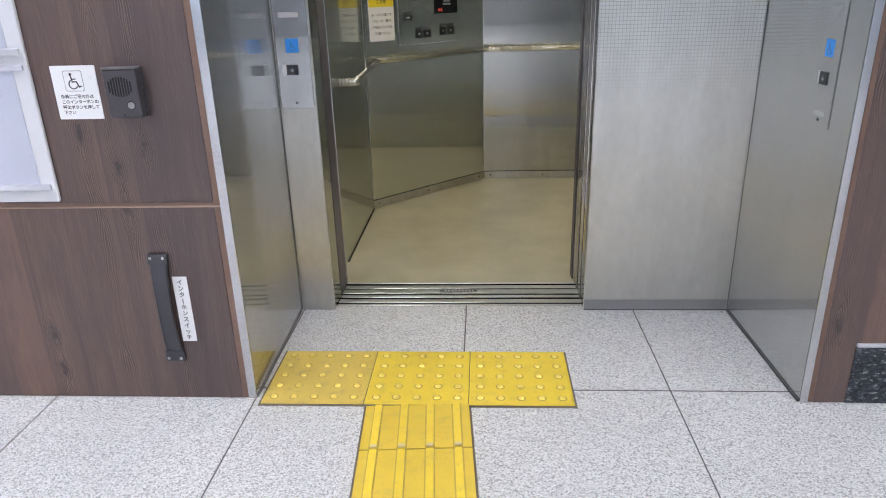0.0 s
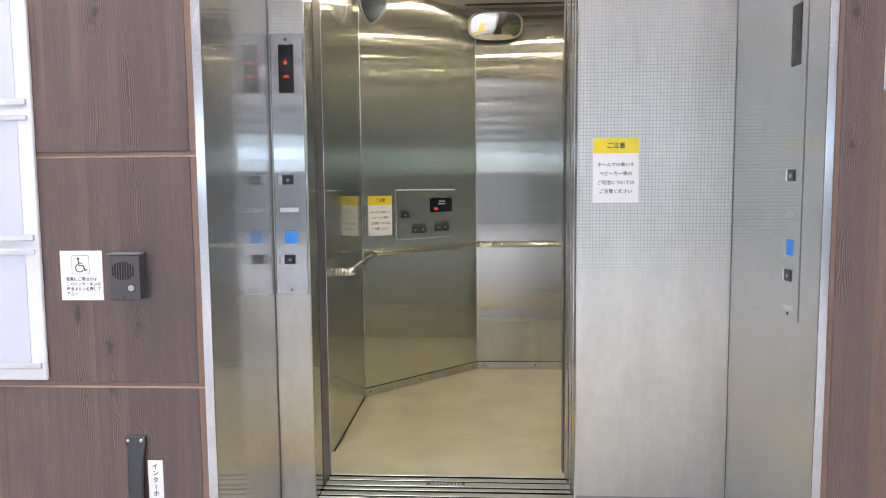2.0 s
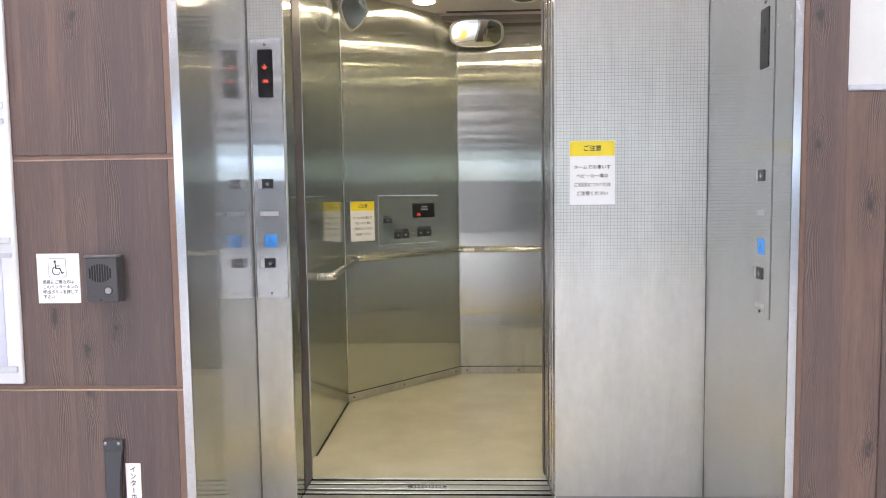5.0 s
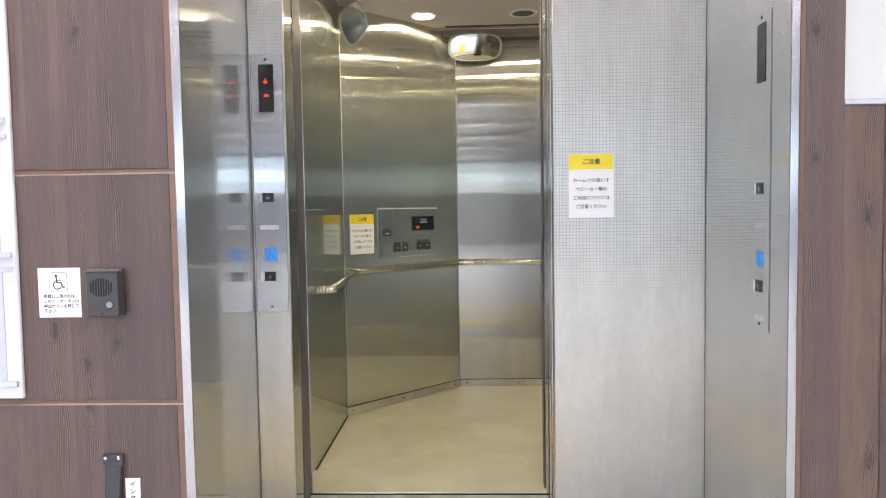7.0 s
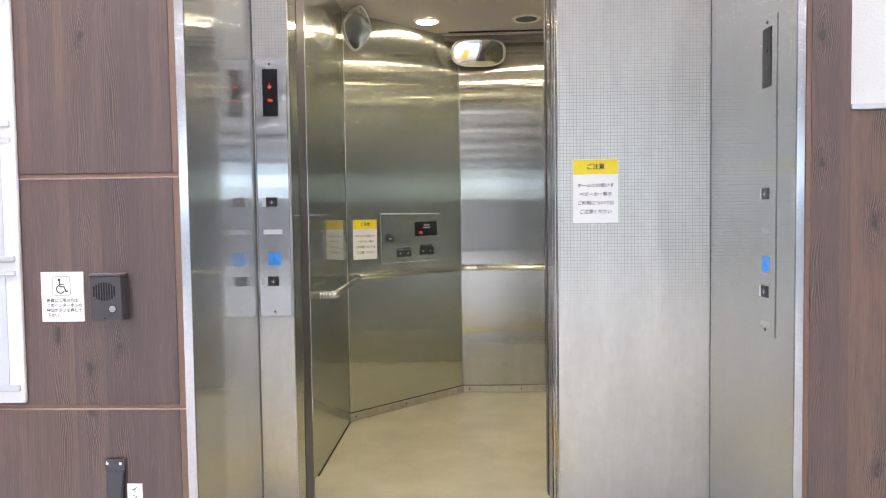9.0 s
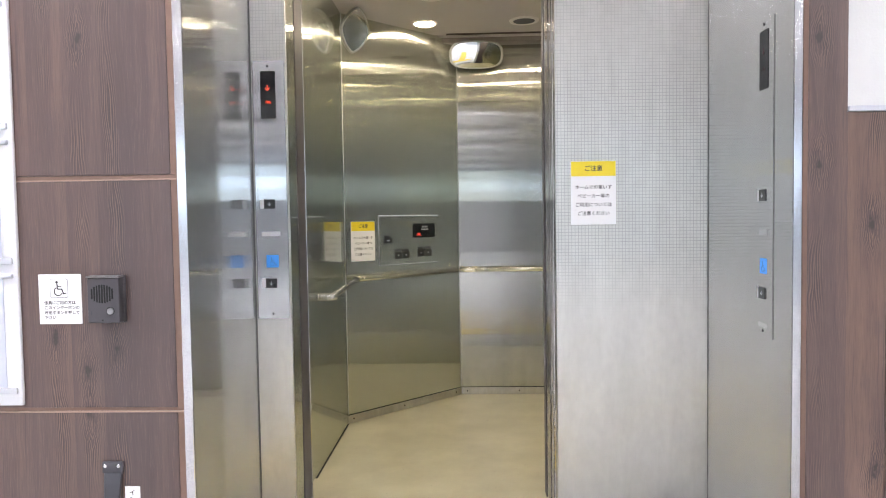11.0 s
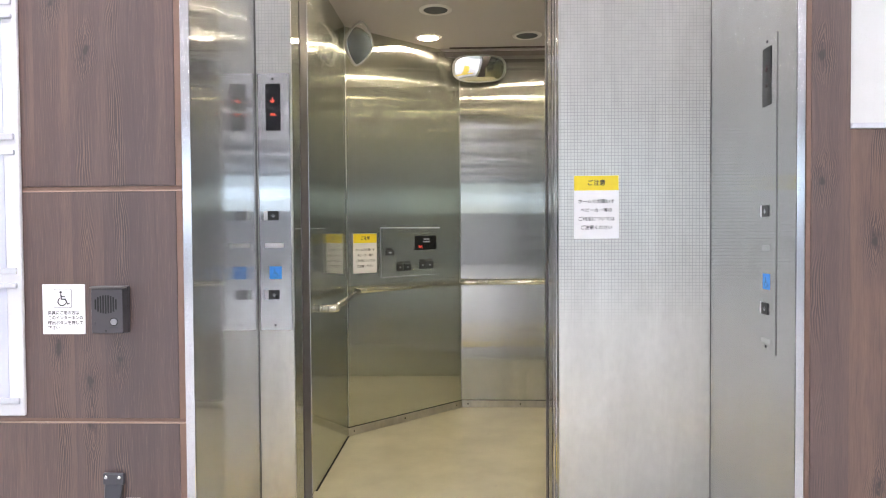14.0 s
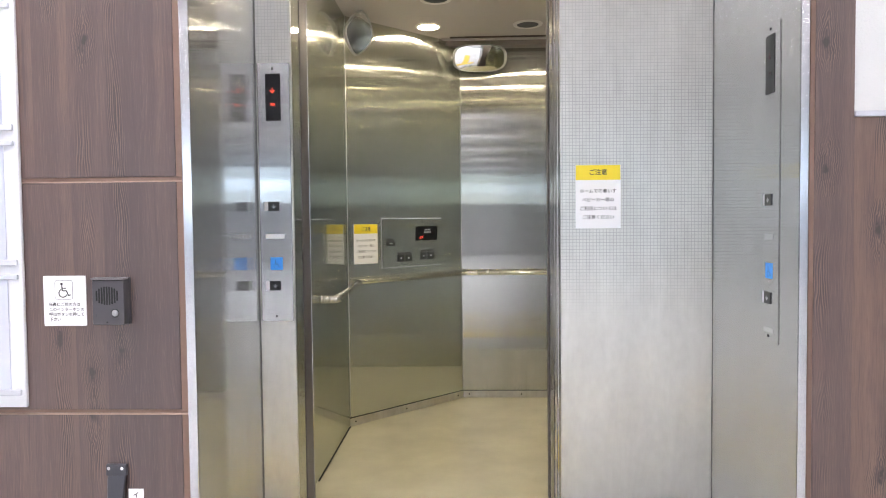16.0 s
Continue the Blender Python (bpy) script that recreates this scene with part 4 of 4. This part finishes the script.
for v in (0.98, 1.09, 1.20, 1.31):
    for u in (-0.835, -0.73):
        btn = part("button", plate(u - 0.034, u + 0.034, v - 0.034, v + 0.034, 0.006, 0.010, 0.004), BUTTON_DARK, cfp, "dark push button", CARFRONT)
        part("button_mark", disc(u, v, 0.012, 0.010, 0.0105, 14), ARROW_PALE, btn, "pale symbol", CARFRONT)
part("display", plate(-0.84, -0.72, 1.45, 1.58, 0.006, 0.009, 0.002), BLACK_GLASS, cfp, "black display glass", CARFRONT)

# ---- notices ----
def notice(name, m, u0, u1, v0, v1, label):
    """Caution notice: yellow head, four lines of dark text on white."""
    ob = thing(name, m @ Vector(((u0 + u1) / 2, v0, 0)), label, "notice", "caution notices")
    h, wd = v1 - v0, u1 - u0
    cu = (u0 + u1) / 2
    board = part("board", plate(u0, u1, v0, v1, 0.0, 0.0025, 0.002), WHITE_SIGN, ob, "white board", m)
    part("yellow_head", box(u0 + 0.0008, u1 - 0.0008, v1 - 0.237 * h, v1 - 0.0008, 0.0025, 0.0029), YELLOW_SIGN, board, "yellow heading band", m)
    part("heading", lettering("ご注意", 0.135 * wd * 1.02, cu, v1 - 0.122 * h, 0.0033, "CENTER", 1.0, False, 0.0004), INK, board, "dark heading text", m)
    for i, line in enumerate(("ホームでの車いす", "ベビーカー等の", "ご利用については", "ご注意ください")):
        part("text_line", lettering(line, 0.098 * wd * 1.04, cu, v1 - (0.415 + 0.1375 * i) * h, 0.0029, "CENTER", 1.02, False, 0.00025), INK, board, "dark text", m)
    return ob


notice("caution_notice", FRONT, 0.5155, 0.6685, 1.0725, 1.2895, "white caution notice with yellow heading on the steel front panel")
notice("caution_notice", SLANT @ Matrix.Translation((0, 0, 0.0018)), 0.048, 0.207, 0.876, 1.093, "white caution notice with yellow heading beside the car control panel")


def call_panel(m, label, led, squeeze=1.0, top=1.657):
    """Hall call panel: tall steel plate with display, two call buttons and a wheelchair mark. u is centred on the plate."""
    ob = thing("call_panel", m @ Vector((0, 0.757, 0)), label, "call panel", "hall call panels")
    m = m @ Matrix.Translation((0, 1.54, -0.0022)) @ Matrix.Diagonal((1, squeeze, 1, 1)) @ Matrix.Translation((0, -1.54, 0))
    body = part("faceplate", plate(-0.055, 0.055, 0.757, top, 0.0, 0.0030, 0.006, 3, 0.0004), STEEL_SIDE, ob, "brushed steel faceplate", m)
    for s in ((-1, 1) if led is LED_RED else (1,)):
        part("edge_line", box(s * 0.0545 - 0.0006, s * 0.0545 + 0.0006, 0.764, top - 0.007, 0.003, 0.0034), STEEL_TRIM, ob, "thin bright edge", m)
        part("edge_gap", box(s * 0.0560 - 0.0006, s * 0.0560 + 0.0006, 0.760, top - 0.003, 0.0, 0.0026), DARK_GAP if led is LED_RED else GROUT, ob, "thin dark joint", m)
    d = part("display", plate(-0.0285, 0.024, 1.457, 1.62, 0.003, 0.0045, 0.002), BLACK_GLASS, ob, "black display window", m)
    t = 0.0052
    part("led_arrow", merge(box(-0.0048, -0.0032, 1.556, 1.571, 0.0045, t), *[prism(bmesh.new(), [(-0.004 + s * x, y) for x, y in ((0, 1.5525), (0.0085, 1.5612), (0.0074, 1.5626), (0, 1.5552))][::s], 0.0045, t) for s in (1, -1)]), led, d, "glowing red down arrow", m)
    part("led_text", lettering("改札", 0.0108, -0.001, 1.512, t, "CENTER", 0.85, False, 0.0), led, d, "glowing red text", m)
    for v0, v1 in ((1.144, 1.1765), (0.866, 0.8995)):
        b = part("call_button", plate(-0.026, 0.0135, v0, v1, 0.003, 0.006, 0.002, 3, 0.001), BUTTON_DARK, ob, "dark square call button", m)
        c0 = (v0 + v1) / 2
        part("button_arrow", merge(box(-0.0070, -0.0055, c0 - 0.005, c0 + 0.0065, 0.006, 0.0065), *[prism(bmesh.new(), [(-0.00625 + s * x, c0 + y) for x, y in ((0, -0.0075), (0.0075, 0.0005), (0.0065, 0.0016), (0, -0.0050))][::s], 0.006, 0.0065) for s in (1, -1)]), ARROW_PALE, b, "pale down arrow", m)
        part("braille_label", box(-0.040, -0.0265, v0, v1, 0.003, 0.0036), BRAILLE, ob, "pale braille label", m)
    part("braille_strip", box(-0.037 if led is LED_RED else -0.030, 0.029 if led is LED_RED else 0.024, 1.0475, 1.064, 0.003, 0.0036), BRAILLE if led is LED_RED else STEEL_TRIM, ob, "pale braille strip", m)
    part("braille_strip", box(-0.032, 0.028, 0.785, 0.799, 0.003, 0.0034), STEEL_TRIM, ob, "thin metal strip", m)
    w = part("wheelchair_mark", box(-0.022, 0.021, 0.938, 0.982, 0.003, 0.0038), BLUE, ob, "bright blue square", m)
    part("wheelchair_symbol", wheelchair(-0.001, 0.958, 0.030, 0.0038), BLUE_DARK, w, "darker blue wheelchair symbol", m)
    for v in (1.637, 0.775):
        part("screw", disc(-0.003, v, 0.0042, 0.003, 0.0042, 12), DARK_GAP, ob, "small dark screw", m)
    return ob


call_panel(FRONT @ Matrix.Translation((-0.525, 0, 0)), "tall steel call panel with lit red display beside the lift door", LED_RED)
REVEAL_E = surf((R_BACK, FRONT_Y - 0.006, 0), (R_FRONT - R_BACK, WOOD_Y - FRONT_Y + 0.009, 0))
call_panel(REVEAL_E @ Matrix.Translation((FRONT_Y - 0.006 - 1.889, -0.0145, 0.0012)), "tall steel call panel set on the recess side wall", LED_DIM, 0.985, 1.650)

# ---- on the clad wall ----
ob = thing("intercom_notice", (-0.926, WOOD_Y, 0.834), "white notice with wheelchair symbol and text on the plank wall", "notice")
b = part("board", plate(-0.983, -0.868, 0.834, 0.967, 0.0, 0.003, 0.0015), WHITE_SIGN, ob, "white board", WALL_L)
part("symbol_frame", merge(plate(-0.952, -0.903, 0.904, 0.955, 0.003, 0.0034, 0.005)), PALE_INK, b, "thin grey outline", WALL_L)
part("symbol_field", plate(-0.9506, -0.9044, 0.9054, 0.9536, 0.0034, 0.0037, 0.0042), WHITE_SIGN, b, "white field", WALL_L)
part("wheelchair_symbol", wheelchair(-0.928, 0.929, 0.040, 0.0037), INK, b, "dark wheelchair symbol", WALL_L)
for i, line in enumerate(("係員にご用の方は", "このインターホンの", "呼出ボタンを押して", "下さい")):
    part("text_line", lettering(line, 0.0108, -0.969, 0.8905 - i * 0.0133, 0.0034, "LEFT", 0.98, False, 0.00024), INK, b, "dark text", WALL_L)

ob = thing("intercom", (-0.797, WOOD_Y, 0.838), "charcoal plastic door intercom with speaker slots and a call button", "intercom")
part("back_box", plate(-0.836, -0.7475, 0.838, 0.963, 0.0, 0.010, 0.003), GREY_PLASTIC, ob, "", WALL_L)
fb = part("front_cover", plate(-0.8345, -0.749, 0.840, 0.958, 0.010, 0.034, 0.004, 4, 0.003), GREY_PLASTIC, ob, "", WALL_L)
# hood coloured paler than the cover, for the light on its top
part("hood", box(-0.836, -0.7475, 0.9585, 0.963, 0.010, 0.037, 0.0015), plain("lit_plastic_hood", (0.17, 0.16, 0.165), 0.3, 0, 0.2), ob, "top edge with its highlight put in as paler grey", WALL_L)
for i in range(9):
    hgt = 0.024 * math.sqrt(max(0.1, 1 - ((i - 4) / 4.8) ** 2))
    part("speaker_slot", box(-0.8239 + i * 0.0068, -0.8197 + i * 0.0068, 0.9165 - hgt, 0.9165 + hgt, 0.034, 0.0345), SLOT, fb, "black slot", WALL_L)
part("call_button", disc(-0.7735, 0.871, 0.0085, 0.034, 0.0375, 20, 0.001), plain("dull_silver_button", (0.34, 0.34, 0.35), 0.4, 0.5, 0.05), fb, "round silver button", WALL_L, True)
part("button_ring", disc(-0.7735, 0.871, 0.011, 0.034, 0.0345, 20), DARK_GAP, fb, "", WALL_L)
part("cover_screw", disc(-0.795, 0.847, 0.0025, 0.034, 0.0345, 10), DARK_GAP, fb, "", WALL_L)
part("mark", box(-0.825, -0.8225, 0.861, 0.871, 0.034, 0.0345), BLACK_RUBBER, fb, "tiny dark lettering bar", WALL_L)
part("mark", box(-0.784, -0.763, 0.855, 0.857, 0.034, 0.0344), BLACK_RUBBER, fb, "tiny dark lettering bar", WALL_L)

ob = thing("switch_cover_strap", (-0.797, WOOD_Y, 0.13), "black rubber strap cover screwed to the plank wall", "strap cover")
N = 14
bm = bmesh.new()
rows = []
for i in range(N + 1):
    f = i / N
    z = 0.158 + f * (0.444 - 0.158)
    bulge = 0.006 + 0.016 * math.sin(math.pi * f) ** 0.7
    half = 0.0245 - 0.004 * math.sin(math.pi * f)
    rows.append([bm.verts.new((-0.7965 + s * half, z, w)) for s, w in ((-1, bulge - 0.006), (-1, bulge - 0.001), (-0.82, bulge + 0.002), (-0.58, bulge - 0.001), (-0.32, bulge + 0.0025), (0.0, bulge - 0.002), (0.32, bulge + 0.0025), (0.58, bulge - 0.001), (0.82, bulge + 0.002), (1, bulge - 0.001), (1, bulge - 0.006))])
for r0, r1 in zip(rows, rows[1:]):
    for q in range(len(r0) - 1):
        bm.faces.new((r0[q], r0[q + 1], r1[q + 1], r1[q]))
    bm.faces.new((r0[-1], r0[0], r1[0], r1[-1]))
part("strap", bm, BLACK_RUBBER, ob, "bowed black strap", WALL_L, True)
for z0, z1, zs in ((0.130, 0.165, 0.140), (0.432, 0.463, 0.452)):
    e = part("end_cap", box(-0.8245, -0.7685, z0, z1, 0.0, 0.011, 0.003, 2), BLACK_RUBBER, ob, "black plastic end cap", WALL_L)
    for sx in (-0.816, -0.780):
        part("screw", disc(sx, zs, 0.0048, 0.011, 0.0125, 14, 0.0008), SCREW, e, "bright screw head", WALL_L)

ob = thing("switch_label", (-0.748, WOOD_Y, 0.192), "white upright label naming the intercom switch", "label")
b = part("board", box(-0.769, -0.7275, 0.192, 0.394, 0.0, 0.002, 0.0005), WHITE_SIGN, ob, "white label", WALL_L)
for i, ch in enumerate("インターホンスイッチ"):
    if ch == "ー":
        part("character", box(-0.7493, -0.7475, 0.3765 - i * 0.0192 - 0.007, 0.3765 - i * 0.0192 + 0.007, 0.002, 0.0026), INK, b, "", WALL_L)
    else:
        part("character", lettering(ch, 0.0175, -0.7484, 0.3765 - i * 0.0192, 0.0024, "CENTER", 1.0, False, 0.0003), INK, b, "", WALL_L)

# white leaflet board with three clear holders
ob = thing("poster_board", (-1.5, WOOD_Y, 0.617), "white poster board with three pale sheets held by rails", "poster board")
part("backboard", box(-2.05, -1.033, 0.617, 2.06, 0.0, 0.012, 0.002), WHITE_BOARD, ob, "white board", WALL_L)
for z0, z1 in ((0.657, 0.966), (1.003, 1.318), (1.358, 1.675), (1.71, 2.03)):
    part("sheet", box(-2.0, -1.072, z0, z1, 0.012, 0.0145, 0.0008), WHITE_SHEET, ob, "pale printed sheet under glossy cover", WALL_L)
    part("lower_rail", box(-2.02, -1.042, z0 - 0.008, z0 + 0.009, 0.012, 0.021, 0.003, 2), WHITE_RAIL, ob, "", WALL_L)
    part("upper_rail", box(-2.02, -1.042, z1 - 0.008, z1 + 0.006, 0.012, 0.021, 0.003, 2), WHITE_RAIL, ob, "", WALL_L)

# ---- tactile paving ----
tac = thing("tactile_paving", (-0.1, 1.7, 0.0), "yellow tactile paving, worn warning tiles with a guiding strip", "tactile paving")
part("bed", merge(box(-0.5625, 0.3615, 1.6875, 2.0020, 0.0003, 0.003)), TACTILE_JOINT, tac, "brownish joint bed")


def dome_mesh():
    bm = bmesh.new()
    n = 14
    prof = ((0.0096, 0.0), (0.0084, 0.003), (0.0064, 0.005), (0.003, 0.0055))
    rings = [[bm.verts.new((r * math.cos(2 * math.pi * i / n), r * math.sin(2 * math.pi * i / n), z)) for i in range(n)] for r, z in prof]
    for a, b in zip(rings, rings[1:]):
        for i in range(n):
            bm.faces.new((a[i], a[(i + 1) % n], b[(i + 1) % n], b[i]))
    bm.faces.new(rings[-1])
    return finish("dome", bm, TACTILE_WORN, True)


def bar_mesh(length):
    bm = plate(-0.0098, 0.0098, -length / 2, length / 2, 0.0, 0.006, 0.004, 3, 0.002)
    return finish("bar", bm, TACTILE, False)


warn_tile = finish("tile", box(-0.1512, 0.1512, -0.1512, 0.1512, -0.004, 0.0, 0.0012), TACTILE)
dull_tile = warn_tile.copy()
dull_tile.materials[0] = TACTILE_DULL
dome = dome_mesh()
rim = finish("dome_rim", disc(0, 0, 0.0138, -0.001, 0.0006, 14), TACTILE_GRIME_SHADE)


def laid(name, mesh, parent, x, y, z):
    o = new(name, mesh)
    o.parent = parent
    o.location = Vector((x, y, z)) - (Vector(parent.location) + ORIGIN[tac] if parent is not tac else ORIGIN[tac])
    return o


for i in range(3):
    cx, cy = -0.557 + 0.3045 * (i + 0.5), 1.845
    t = laid("warning_tile", warn_tile if i else dull_tile, tac, cx, cy, 0.007)
    for a in range(5):
        for c2 in range(5):
            laid("dome_rim", rim, t, cx + (a - 2) * 0.0595, cy + (c2 - 2) * 0.0595, 0.007)
            laid("dome", dome, t, cx + (a - 2) * 0.0595, cy + (c2 - 2) * 0.0595, 0.007)
STEM_TURN = radians(3.7)
stem = Matrix.Translation((-0.0945, 1.6915, 0)) @ Matrix.Rotation(STEM_TURN, 4, "Z")
bed = box(-0.1535, 0.1535, -1.45, 0.0, 0.0003, 0.003)
part("bed", bed, TACTILE_JOINT, tac, "brownish joint bed", stem)
down = 0.0
for ln in (0.200, 0.302, 0.302, 0.302, 0.302):
    gm = finish("guide_tile", box(-0.1475, 0.1475, -ln / 2 + 0.001, ln / 2 - 0.001, -0.004, 0.0, 0.0012), TACTILE_DIRTY)
    mid = stem @ Vector((0, -down - ln / 2, 0))
    t = laid("guiding_tile", gm, tac, mid.x, mid.y, 0.007)
    t.rotation_euler.z = STEM_TURN
    bar = bar_mesh(ln - 0.006)
    edge = finish("bar_rim", plate(-0.0138, 0.0138, -ln / 2 + 0.0012, ln / 2 - 0.0012, -0.001, 0.0006, 0.005), TACTILE_GRIME_SHADE)
    worn = finish("bar_end", plate(-0.0098, 0.0098, -ln / 2 + 0.003, -ln / 2 + 0.016, 0.0, 0.0064, 0.004, 3, 0.002), TACTILE_PALE)
    for a in range(4):
        for nm, me in (("bar_rim", edge), ("bar", bar), ("bar_end", worn)):
            o = new(nm, me)
            o.parent = t
            o.location = ((a - 1.5) * 0.0738, 0, 0)
    down += ln + 0.002

# ---- terrazzo floor tiles ----
PX, PY, GAP, ROW_GAP = 0.6125, 0.6125, 0.0042, 0.007
for i in range(-6, 6):
    for j in range(-5, 2):
        x0, x1 = 0.6445 + (i - 1) * PX + GAP / 2, 0.6445 + i * PX - GAP / 2
        y0, y1 = 1.784 + (j - 1) * PY + ROW_GAP / 2, min(1.784 + j * PY - ROW_GAP / 2, 2.3565)
        if y1 - y0 < 0.02:
            continue
        bm = box(x0, x1, y0, y1, -0.02, 0.0, 0.0012)
        part("floor_tile", bm, TERRAZZO, floor)
part("far_floor", box(-8.5, 8.5, -14, 1.784 - 6 * PY - GAP / 2, -0.02, 0.0), TERRAZZO, floor, "speckled terrazzo further off")
for x0, x1 in ((-8.5, 0.6445 - 7 * PX), (0.6445 + 5 * PX, 8.5)):
    part("side_floor", box(x0, x1, 1.784 - 6 * PY + GAP / 2, WOOD_Y + 0.01, -0.02, 0.0), TERRAZZO, floor, "speckled terrazzo beside the lift hall")
